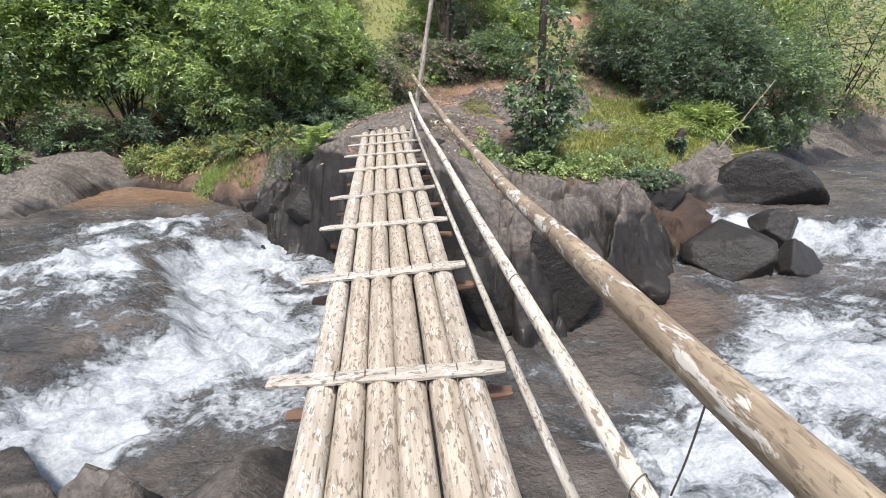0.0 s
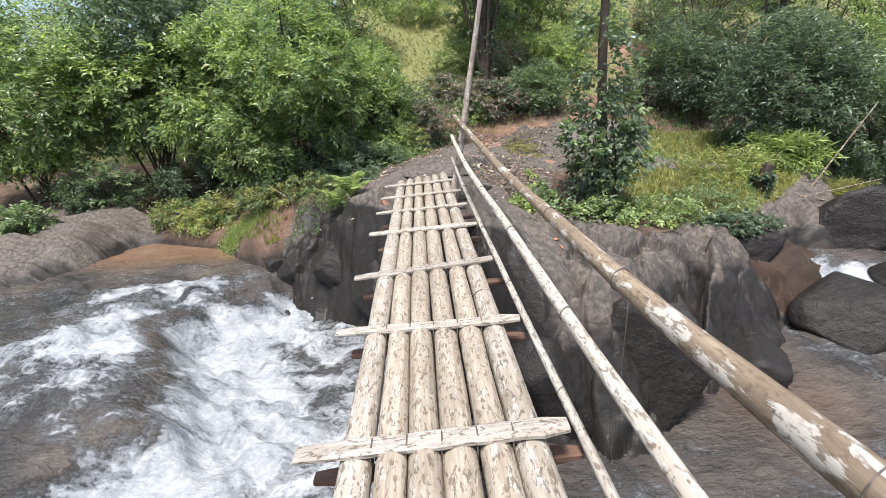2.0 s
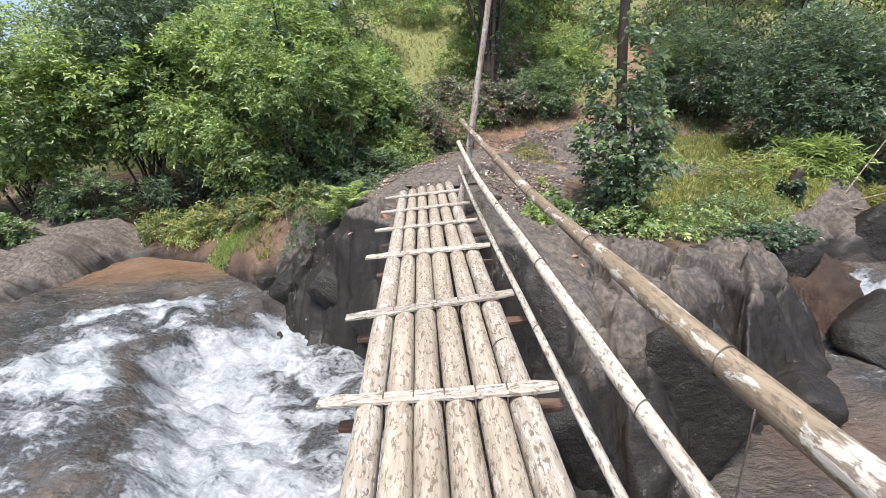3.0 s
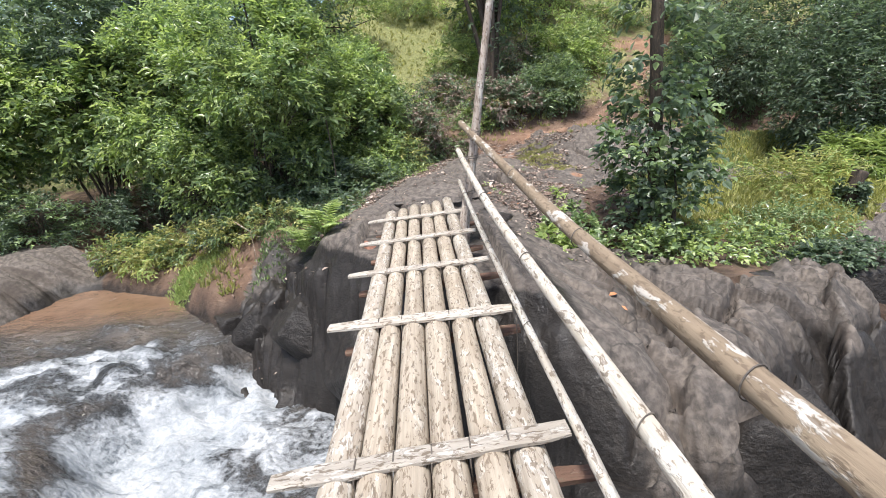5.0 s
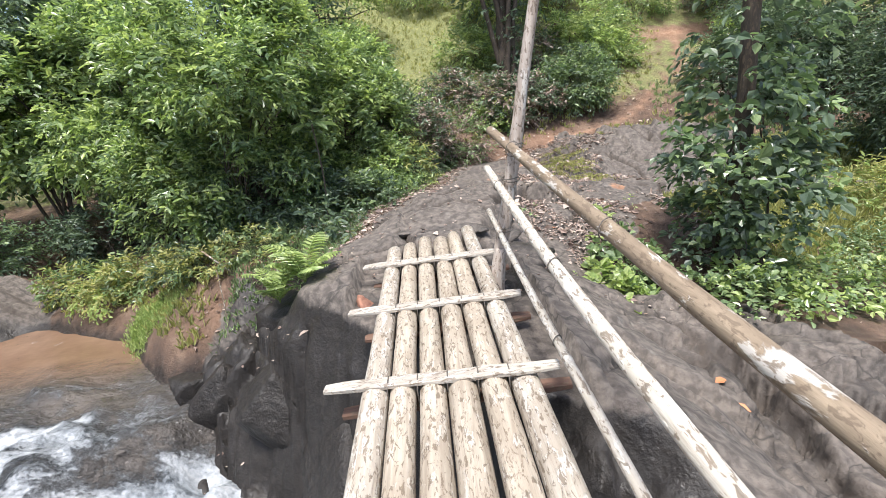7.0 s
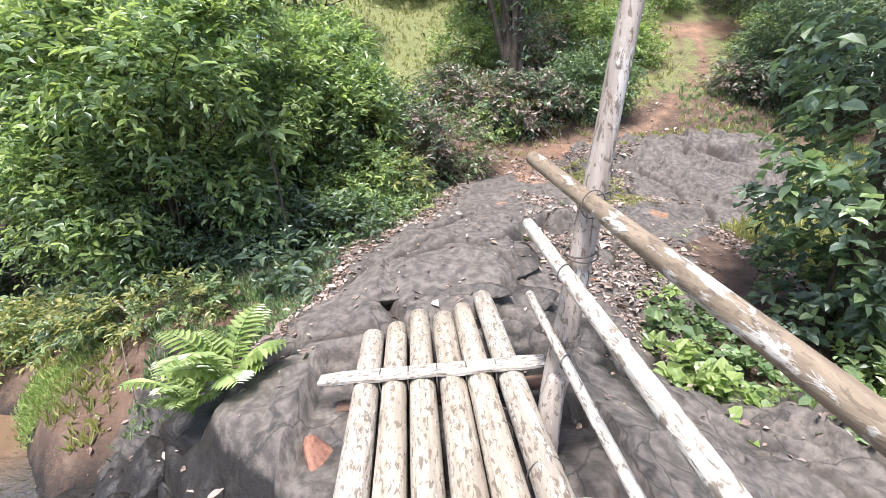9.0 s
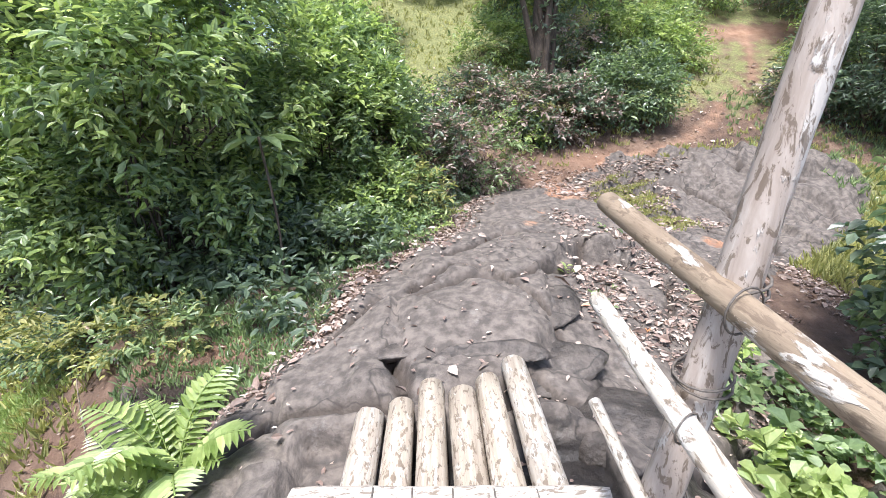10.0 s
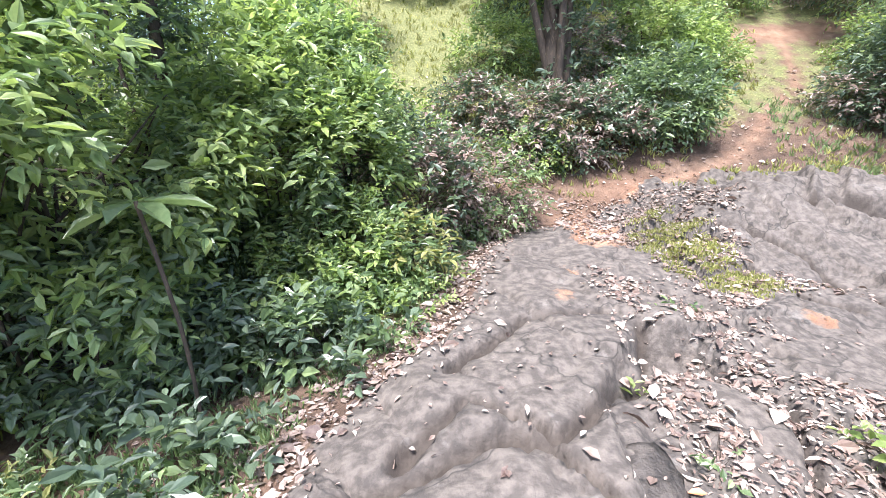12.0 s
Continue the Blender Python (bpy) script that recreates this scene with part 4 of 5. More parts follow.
def shrub(name, place, radii, height, label, material, category="shrub", group="", seed=0, count=900, leaves=8, leaf=0.10, slim=0.42, twig=0.32, stems=5, shell=0.45, gaps=0.3, stem_r=0.025, lean=(0, 0), second=None, bark=None):
    """A bush or tree: tapered stems and limbs, and a crown of leafy twigs centred height above its foot."""
    r = np.random.default_rng(seed)
    z0 = ground_z(place[0], place[1]) - 0.08
    root = thing(name, (place[0], place[1], z0), label, category, group)
    mid_c = np.array([lean[0], lean[1], height])
    p, d = crown_points(r, (place[0], place[1]), radii, count, shell, gaps)
    p = p + mid_c
    p[:, 2] = np.maximum(p[:, 2], 0.06)
    b, w, u, s = sprigs(r, p, d, count, leaves, twig, leaf)
    if second is None:
        leaf_mesh("crown", b, w, u, s, s * slim, material, root)
    else:
        pick = np.repeat(r.uniform(size=count) < 0.42, leaves)
        leaf_mesh("crown", b[~pick], w[~pick], u[~pick], s[~pick], s[~pick] * slim, material, root)
        leaf_mesh("young_leaves", b[pick], w[pick], u[pick], s[pick], s[pick] * slim, second, root, "lighter young leaves")
    for k in range(stems):
        e = p[r.integers(len(p))] * 0.9
        a = r.normal(0, 0.08, 3)
        a[2] = 0
        m1 = a + (e - a) * 0.4 + r.normal(0, 0.10, 3) + np.array([0, 0, 0.15 * height])
        pts = bent([tuple(a), tuple(m1), tuple(e)], 6)
        part("stem", tube(pts, [stem_r * (1 - 0.8 * i / (len(pts) - 1)) for i in range(len(pts))], 6, seed + k, 0.06), bark or BARK, root)
        for q in range(3):
            i0 = r.integers(4, len(pts) - 2)
            e2 = p[r.integers(len(p))]
            st = np.array(pts[i0])
            e2 = st + (e2 - st) * min(1.0, 0.9 * max(radii) / (np.linalg.norm(e2 - st) + 1e-6))
            br = bent([tuple(st), tuple(st + (e2 - st) * 0.5 + r.normal(0, 0.06, 3)), tuple(e2)], 4)
            part("limb", tube(br, [stem_r * 0.5 * (1 - 0.8 * i / (len(br) - 1)) for i in range(len(br))], 5, seed + k + q, 0.05), bark or BARK, root)
    return root

# shrubs on the far bank, beside the pool and the path
G1 = "shrubs on the far bank"
shrub("shrub", (-2.95, 12.5), (1.55, 1.25, 2.0), 2.2, "tall dense green shrub overhanging the bank beside the bridge", LEAF, "shrub", G1, 1, 3800, 9, 0.108, 0.42, 0.38, 9, 0.3, 0.47, 0.035, second=LEAF_BRIGHT)
shrub("shrub", (-1.45, 13.7), (1.0, 0.9, 1.25), 1.5, "dense green shrub with glossy oval leaves beside the path", LEAF, "shrub", G1, 2, 1800, 9, 0.10, 0.42, 0.34, 8, 0.3, 0.47, 0.025, second=LEAF_BRIGHT)
shrub("shrub", (-2.6, 12.05), (1.1, 0.4, 0.6), 0.65, "dark green undergrowth shrub on the bank beside the rock slab", LEAF_DARK, "shrub", G1, 3, 700, 8, 0.105, 0.42, 0.34, 12, 0.25, 0.46, 0.015, second=LEAF)
shrub("shrub", (-3.8, 12.2), (0.95, 0.65, 1.2), 1.2, "leafy shrub arching over the muddy bank", LEAF, "shrub", G1, 12, 1300, 8, 0.10, 0.42, 0.38, 7, 0.25, 0.46, 0.018, second=LEAF_BRIGHT)
shrub("shrub", (-5.0, 13.4), (1.6, 1.0, 1.7), 2.6, "tall shrub with arching leafy branches above the muddy pool", LEAF, "shrub", G1, 4, 2300, 9, 0.125, 0.42, 0.42, 8, 0.3, 0.46, 0.035, second=LEAF_BRIGHT)
shrub("shrub", (-7.6, 14.4), (2.0, 1.2, 1.6), 2.9, "broad shady shrub with dark stems behind the muddy pool", LEAF, "shrub", G1, 5, 2400, 8, 0.14, 0.5, 0.45, 9, 0.3, 0.44, 0.04, second=LEAF_BRIGHT)
shrub("shrub", (-10.5, 13.8), (2.2, 1.4, 2.2), 2.8, "large green shrub above the rock shelf", LEAF, "shrub", G1, 6, 2400, 8, 0.14, 0.46, 0.45, 7, 0.3, 0.44, 0.04, second=LEAF_BRIGHT)
shrub("shrub", (0.55, 14.9), (0.85, 0.55, 0.75), 0.6, "scrubby shrub with many dry twigs beside the path", LEAF, "shrub", G1, 7, 620, 8, 0.08, 0.42, 0.26, 22, 0.3, 0.4, 0.009, second=LEAF_DRY)
shrub("shrub", (-0.3, 14.3), (0.8, 0.5, 0.8), 0.8, "tangled shrub with pale dead twigs", LEAF_DARK, "shrub", G1, 13, 620, 8, 0.085, 0.42, 0.26, 18, 0.3, 0.4, 0.009, second=LEAF_DRY)
shrub("shrub", (2.2, 16.5), (1.3, 0.6, 0.6), 0.5, "low dark undergrowth at the foot of the trees", LEAF_DARK, "shrub", G1, 8, 1300, 8, 0.095, 0.42, 0.28, 9, 0.25, 0.36, 0.012, second=LEAF_DRY)
shrub("shrub", (3.9, 17.0), (0.9, 0.6, 0.75), 0.7, "green shrub on the hillside above the rock hump", LEAF, "shrub", G1, 9, 1000, 8, 0.10, 0.42, 0.34, 7, 0.3, 0.44, 0.015, second=LEAF_DARK)
shrub("shrub", (4.6, 18.6), (1.0, 0.8, 1.0), 1.0, "bright green shrub beside the hillside trail", LEAF_BRIGHT, "shrub", G1, 14, 1000, 8, 0.11, 0.42, 0.34, 6, 0.3, 0.44, 0.02, second=LEAF)
# All dark leaves: the dimness under the canopy is put into their colour.
shrub("shrub", (-1.45, 11.1), (0.45, 0.25, 0.3), 0.26, "small broad-leaved plants at the edge of the slab", LEAF_DARK, "shrub", G1, 10, 50, 6, 0.12, 0.45, 0.2, 4, 0.2, 0.3, 0.006)
shrub("shrub", (-0.75, 12.9), (0.8, 0.65, 0.25), 0.18, "low bright green weeds beside the rock slab", LEAF_BRIGHT, "shrub", G1, 11, 520, 7, 0.06, 0.42, 0.16, 3, 0.2, 0.35, 0.006, second=LEAF)
shrub("shrub", (-0.35, 13.3), (0.5, 0.4, 0.4), 0.4, "straggling pale green weeds with dry stems beside the path", LEAF, "shrub", G1, 19, 190, 7, 0.09, 0.36, 0.24, 16, 0.2, 0.35, 0.006, second=LEAF_YELLOW)
shrub("shrub", (-1.1, 12.2), (0.45, 0.3, 0.3), 0.3, "spreading broad-leaved weeds at the edge of the litter", LEAF, "shrub", G1, 20, 120, 6, 0.12, 0.42, 0.24, 8, 0.2, 0.35, 0.006, second=LEAF_DARK)
# Dark leaves only, to imitate shade from the canopy above.
shrub("shrub", (-1.25, 12.1), (0.55, 0.35, 0.35), 0.3, "straggling broad-leaved undergrowth at the foot of the shrubs", LEAF_DARK, "shrub", G1, 15, 130, 7, 0.09, 0.45, 0.22, 8, 0.2, 0.35, 0.008)
shrub("shrub", (-1.7, 15.1), (1.2, 0.9, 1.3), 1.4, "dense green shrub behind the path", LEAF, "shrub", G1, 16, 1700, 8, 0.10, 0.42, 0.34, 6, 0.3, 0.44, 0.03, second=LEAF_BRIGHT)
# Two added low shrubs; their dark leaves stand in for a shaded hollow.
shrub("shrub", (-6.2, 13.6), (1.0, 0.6, 0.7), 0.6, "dark undergrowth in the shade above the muddy pool", LEAF_DARK, "shrub", G1, 17, 800, 8, 0.09, 0.42, 0.3, 8, 0.3, 0.44, 0.02)
shrub("shrub", (-8.6, 13.3), (1.1, 0.5, 0.6), 0.5, "dark low shrub along the rock shelf", LEAF_DARK, "shrub", G1, 18, 800, 8, 0.09, 0.42, 0.3, 8, 0.3, 0.44, 0.02, second=LEAF)
for k, (x, y, w, h) in enumerate([(-0.7, 16.5, 0.9, 0.5), (0.9, 17.3, 0.8, 0.45), (-1.6, 17.8, 0.9, 0.7), (1.5, 19.0, 0.9, 0.7), (3.3, 18.5, 0.8, 0.8), (5.7, 18.9, 0.7, 0.5), (5.9, 20.2, 0.9, 0.6), (8.0, 17.5, 0.9, 0.5), (9.3, 18.7, 1.0, 0.7), (7.6, 21.6, 1.3, 0.8), (10.2, 21.4, 1.2, 0.9), (1.6, 16.2, 0.5, 0.35), (0.1, 22.8, 1.4, 0.8), (11, 17.5, 1.2, 0.9)]):
    shrub("undergrowth", (x, y), (w, w * 0.7, h), h * 0.8, "low leafy undergrowth on the hillside", (LEAF, LEAF_DARK, LEAF_BRIGHT)[k % 3], "shrub", "undergrowth on the hillside", 600 + k, int(520 * w), 7, 0.10, 0.42, 0.28, 7, 0.25, 0.36, 0.01, second=(LEAF_BRIGHT, LEAF_DRY, LEAF)[k % 3])
shrub("shrub", (-3.0, 12.0), (0.95, 0.6, 0.6), 2.45, "leafy upper branches of a shrub leaning over the bank", LEAF, "shrub", G1, 33, 560, 8, 0.10, 0.42, 0.36, 6, 0.25, 0.42, 0.02, lean=(0.45, -0.6), second=LEAF_BRIGHT)
shrub("shrub", (-0.85, 13.25), (0.6, 0.5, 0.5), 0.6, "twiggy light green shrub beside the path", LEAF, "shrub", G1, 34, 420, 7, 0.09, 0.4, 0.26, 18, 0.25, 0.4, 0.007, second=LEAF_BRIGHT)
shrub("shrub", (-1.3, 12.75), (0.6, 0.4, 0.4), 0.4, "bright spreading weeds in front of the shrubs", LEAF_BRIGHT, "shrub", G1, 35, 260, 7, 0.09, 0.4, 0.24, 10, 0.25, 0.4, 0.006, second=LEAF)
# right bank
shrub("shrub", (9.8, 13.2), (1.7, 1.2, 1.9), 1.9, "tall dark glossy shrub overhanging the river bank", LEAF_DARK, "shrub", G1, 21, 2500, 8, 0.12, 0.36, 0.42, 7, 0.3, 0.40, 0.04)
shrub("shrub", (12.0, 13.4), (1.9, 1.4, 2.0), 1.7, "large dark shrub leaning over the rapids", LEAF_DARK, "shrub", G1, 22, 2500, 8, 0.13, 0.36, 0.45, 7, 0.3, 0.40, 0.04, second=LEAF)
shrub("shrub", (8.9, 16.6), (1.7, 1.2, 1.5), 1.5, "dark green shrub on the hillside behind the slabs", LEAF_DARK, "shrub", G1, 23, 1900, 8, 0.12, 0.36, 0.42, 6, 0.3, 0.40, 0.04)
shrub("shrub", (9.1, 12.2), (0.85, 0.6, 0.5), 0.55, "bright green bamboo-like shrub on the bank", LEAF_BRIGHT, "shrub", G1, 24, 420, 8, 0.20, 0.15, 0.4, 8, 0.2, 0.3, 0.01)
shrub("shrub", (3.1, 9.1), (0.9, 0.5, 0.28), 0.22, "low leafy creepers at the foot of the ivy-covered tree", LEAF, "shrub", G1, 25, 250, 6, 0.08, 0.6, 0.2, 5, 0.2, 0.35, 0.005, second=LEAF_BRIGHT)
shrub("shrub", (2.25, 10.0), (0.5, 0.55, 0.25), 0.2, "heart-leaved green creeper at the edge of the rock", LEAF, "shrub", G1, 26, 150, 6, 0.09, 0.75, 0.18, 5, 0.2, 0.3, 0.005, second=LEAF)
shrub("shrub", (1.75, 9.45), (0.35, 0.45, 0.2), 0.15, "bright green creeper on the rock beside the handrail", LEAF_BRIGHT, "shrub", G1, 32, 90, 6, 0.095, 0.75, 0.18, 4, 0.2, 0.3, 0.005)
shrub("shrub", (4.3, 9.4), (1.0, 0.5, 0.33), 0.25, "leafy weeds along the top of the slabs", LEAF, "shrub", G1, 27, 300, 7, 0.08, 0.5, 0.22, 5, 0.2, 0.35, 0.005, second=LEAF_BRIGHT)
shrub("shrub", (6.0, 10.1), (1.0, 0.6, 0.33), 0.25, "leafy green weeds on the bank beside the stump", LEAF, "shrub", G1, 28, 300, 7, 0.08, 0.4, 0.24, 5, 0.2, 0.35, 0.005, second=LEAF)
shrub("shrub", (7.2, 11.5), (1.1, 0.7, 0.4), 0.3, "yellow-green tall weeds behind the stump", LEAF_YELLOW, "shrub", G1, 29, 420, 7, 0.12, 0.22, 0.28, 5, 0.2, 0.3, 0.005, second=LEAF_BRIGHT)
shrub("shrub", (5.9, 9.25), (0.9, 0.25, 0.2), 0.2, "dark creeper trailing over the edge of the slab", LEAF_DARK, "shrub", G1, 30, 330, 7, 0.08, 0.6, 0.16, 3, 0.2, 0.3, 0.005)
shrub("shrub", (10.2, 11.4), (0.7, 0.4, 0.3), 0.25, "yellowish grass tussock over the rapids", LEAF_YELLOW, "shrub", G1, 31, 240, 8, 0.22, 0.10, 0.2, 1, 0.2, 0.2, 0.005)
# left bank
shrub("shrub", (-5.6, 12.1), (0.6, 0.4, 0.33), 0.3, "yellow-green weeds beside the muddy pool", LEAF_YELLOW, "shrub", G1, 41, 260, 7, 0.08, 0.4, 0.22, 6, 0.2, 0.35, 0.005, second=LEAF_BRIGHT)
shrub("shrub", (-3.3, 11.3), (0.8, 0.3, 0.22), 0.2, "straggling weeds along the muddy bank", LEAF_YELLOW, "shrub", G1, 42, 200, 7, 0.075, 0.4, 0.2, 6, 0.2, 0.35, 0.005, second=LEAF)
shrub("shrub", (-9.4, 11.7), (0.5, 0.35, 0.3), 0.25, "green weeds on the rock shelf", LEAF, "shrub", G1, 43, 150, 7, 0.12, 0.5, 0.2, 4, 0.2, 0.3, 0.006)

shrub("shrub", (-4.9, 12.15), (0.7, 0.35, 0.35), 0.3, "yellow-green straggling weeds on the muddy bank", LEAF_YELLOW, "shrub", G1, 44, 260, 7, 0.09, 0.4, 0.24, 10, 0.2, 0.35, 0.005, second=LEAF)
shrub("shrub", (-2.5, 11.05), (0.6, 0.3, 0.22), 0.18, "sparse green weeds on the red soil of the bank", LEAF, "shrub", G1, 45, 150, 7, 0.08, 0.4, 0.2, 8, 0.2, 0.35, 0.004, second=LEAF_YELLOW)
shrub("shrub", (-3.75, 11.55), (0.6, 0.3, 0.28), 0.22, "low tangled weeds beside the turf", LEAF_DARK, "shrub", G1, 46, 190, 7, 0.08, 0.4, 0.2, 10, 0.2, 0.35, 0.004, second=LEAF_YELLOW)
shrub("shrub", (-6.3, 12.6), (0.7, 0.35, 0.35), 0.3, "dull green weeds above the muddy pool", LEAF, "shrub", G1, 47, 220, 7, 0.10, 0.4, 0.24, 8, 0.2, 0.35, 0.005, second=LEAF_YELLOW)

# forest on the hillside
G2 = "trees on the hillside"
spots = [(-13, 18, 3.0), (-9, 17.5, 2.6), (-5.5, 16.6, 2.4), (-2.8, 16.4, 2.0), (-2.6, 19.8, 1.9), (-6, 21, 3), (-11, 23, 3.2), (-2, 25, 2.6), (1.6, 25.5, 2.6),
         (3.0, 21.0, 2.0), (5.2, 22.5, 1.9), (6.4, 26, 2.6), (10.6, 19.6, 2.4), (13.5, 17.0, 2.8), (9.5, 28, 3), (14, 23, 3.2), (18, 20, 3.4), (-17, 15, 3.2), (17, 15.5, 3.0), (20, 28, 4), (-16, 27, 4), (0, 32, 4), (8, 34, 4), (-8, 31, 4), (15, 34, 4.5), (-13, 24, 5.0), (-19, 20, 5.0), (-6.5, 26, 4.5)]
for i, (x, y, s) in enumerate(spots):
    pale = i in (4, 7, 8, 10, 11)
    shrub("tree", (x, y), (s * 0.85, s * 0.7, s * 0.95), s * (1.0 if y > 19 else 0.9), "bushy young forest tree on the hillside" if not pale else "light green young tree in the clearing", LEAF_BRIGHT if pale else (LEAF if i % 3 else LEAF_DARK), "tree", G2, 200 + i, int((450 if y < 24 else 230) * s), 7, 0.13 if y < 20 else 0.17, 0.42, 0.5, 4, 0.3, 0.40, 0.05, second=LEAF if pale else LEAF_BRIGHT)


# tall trunks behind the path
def tall_tree(place, tops, radius, label, seed):
    z0 = ground_z(*place) - 0.1
    root = thing("tree", (place[0], place[1], z0), label, "tree", G2)
    r = np.random.default_rng(seed)
    for k, (dx, dy, h) in enumerate(tops):
        a = r.normal(0, 0.08, 2)
        pts = bent([(a[0], a[1], 0), (a[0] + dx * 0.35 + r.normal(0, 0.05), a[1] + dy * 0.4, h * 0.4), (dx, dy, h)], 8)
        part("trunk" if k == 0 else "side_stem", tube(pts, [(radius if k == 0 else radius * 0.35) * (1.1 - 0.5 * i / (len(pts) - 1)) for i in range(len(pts))], 10, seed + k, 0.08), BARK, root)
    h = tops[0][2]
    p, d = crown_points(r, place, (1.6, 1.4, 1.3), 1100, 0.3, 0.25)
    p = p + np.array([tops[0][0], tops[0][1], h + 0.3])
    b, w, u, s = sprigs(r, p, d, 1100, 8, 0.4, 0.15)
    leaf_mesh("crown", b, w, u, s, s * 0.42, LEAF_DARK, root)
    m = 260
    t = r.uniform(0.02, 0.9, m)
    p = np.stack([tops[0][0] * t + r.normal(0, 0.22, m), tops[0][1] * t + r.normal(0, 0.2, m), h * t], 1)
    b, w, u, s = sprigs(r, p, r.normal(0, 1, (m, 3)), m, 6, 0.25, 0.12)
    leaf_mesh("climber_leaves", b, w, u, s, s * 0.5, LEAF_DARK, root, "dark creeper leaves on the trunk")
    return root


tall_tree((2.4, 17.7), [(0.05, 0.2, 4.8), (-0.5, 0.1, 4.2), (0.25, 0.2, 4.4), (-0.25, 0.3, 4.5), (-0.9, 0.0, 3.4), (0.45, -0.2, 3.6), (-0.7, -0.1, 4.0), (0.15, -0.1, 4.6)], 0.22, "dark multi-stemmed tree hung with creepers beside the path", 501)
tall_tree((-3.4, 15.2), [(0.3, 0.2, 5.0), (-0.4, 0.1, 4.0)], 0.09, "slender forest tree behind the shrubs", 502)
tall_tree((-6.2, 14.6), [(-0.9, 0.2, 4.2), (0.7, 0.0, 3.6), (0.1, 0.3, 4.4)], 0.09, "crooked dark-stemmed tree in the shade behind the pool", 503)
tall_tree((10.9, 15.6), [(0.3, 0.3, 5.0), (-0.5, 0.0, 4.4), (1.2, 0.0, 4.0)], 0.12, "dark forest tree above the river bank", 504)

# the tree wrapped in climbers by the bridge
r = np.random.default_rng(77)
z0 = -1.05
ivy_tree = thing("tree", (3.55, 9.85, z0), "slim dark tree wrapped in broad-leaved climbers beside the bridge", "tree")
line = bent([(0, 0, 0), (-0.05, 0, 0.8), (-0.12, 0, 1.9), (-0.2, 0.0, 3.2), (-0.15, 0.1, 5.2)], 7)
part("trunk", tube(line, [0.115 - 0.045 * i / (len(line) - 1) for i in range(len(line))], 10, 71, 0.08), BARK, ivy_tree)
for k in range(7):
    a = r.uniform(0, 6.28)
    top_z = r.uniform(0.9, 2.6)
    pts = bent([(0.22 * math.cos(a), 0.22 * math.sin(a), 0), (0.28 * math.cos(a + 0.6), 0.22 * math.sin(a + 0.6), top_z * 0.4), (0.16 * math.cos(a + 1.5) - 0.08, 0.12 * math.sin(a + 1.5), top_z)], 7)
    part("climber_stem", tube(pts, [0.018 * (1 - 0.5 * i / (len(pts) - 1)) for i in range(len(pts))], 6, 80 + k, 0.1), BARK, ivy_tree)
m = 1200
t = np.clip(np.concatenate([r.beta(1.6, 2.0, 560) * 0.55, r.uniform(0.25, 1.0, 640)]), 0, 1)
wide = np.interp(t, [0, 0.12, 0.28, 0.40, 0.5, 1.0], [0.45, 0.55, 0.66, 0.66, 0.58, 0.45])
a = r.uniform(0, 6.28, m)
rad = wide * np.sqrt(r.uniform(0.05, 1.15, m)) * (1 + 0.7 * fbm(a * 1.2, t * 14, 6, 3))
keep = fbm(a * 0.9 + 3, t * 11, 16, 3) > -0.05
t, wide, a, rad = t[keep], wide[keep], a[keep], rad[keep]
m = len(t)
core = np.array([[np.interp(q, np.linspace(0, 1, len(line)), [p[i] for p in line]) for i in range(3)] for q in t])
p = core + np.stack([rad * np.cos(a), rad * np.sin(a), np.zeros(m)], 1)
d = np.stack([np.cos(a), np.sin(a), np.zeros(m)], 1)
b, w, u, s = sprigs(r, p, d, m, 5, 0.2, 0.125, 0.5)
pick = np.repeat(r.uniform(size=m) < 0.4, 5)
leaf_mesh("climber_leaves", b[~pick], w[~pick], u[~pick], s[~pick], s[~pick] * 0.62, LEAF_DARK, ivy_tree, "dark green broad climber leaves")
leaf_mesh("young_leaves", b[pick], w[pick], u[pick], s[pick], s[pick] * 0.68, LEAF, ivy_tree, "lighter green leaves of the climber")

# stump
sz = ground_z(7.6, 10.8) - 0.1
stump = thing("tree_stump", (7.6, 10.8, sz), "short dark stump wrapped in creeper on the bank", "stump")
pts = bent([(0, 0, 0), (0.03, 0, 0.5), (0.1, 0, -0.38 - sz)], 6)
part("trunk", tube(pts, [0.12] * len(pts), 12, 5, 0.12), BARK, stump)
m = 150
t = r.uniform(0, 0.9, m)
a = r.uniform(0, 6.28, m)
p = np.stack([0.13 * np.cos(a), 0.13 * np.sin(a), t * (-0.5 - sz)], 1)
b, w, u, s = sprigs(r, p, np.stack([np.cos(a), np.sin(a), 0 * a], 1), m, 5, 0.1, 0.09)
leaf_mesh("creeper_leaves", b, w, u, s, s * 0.6, LEAF_DARK, stump)


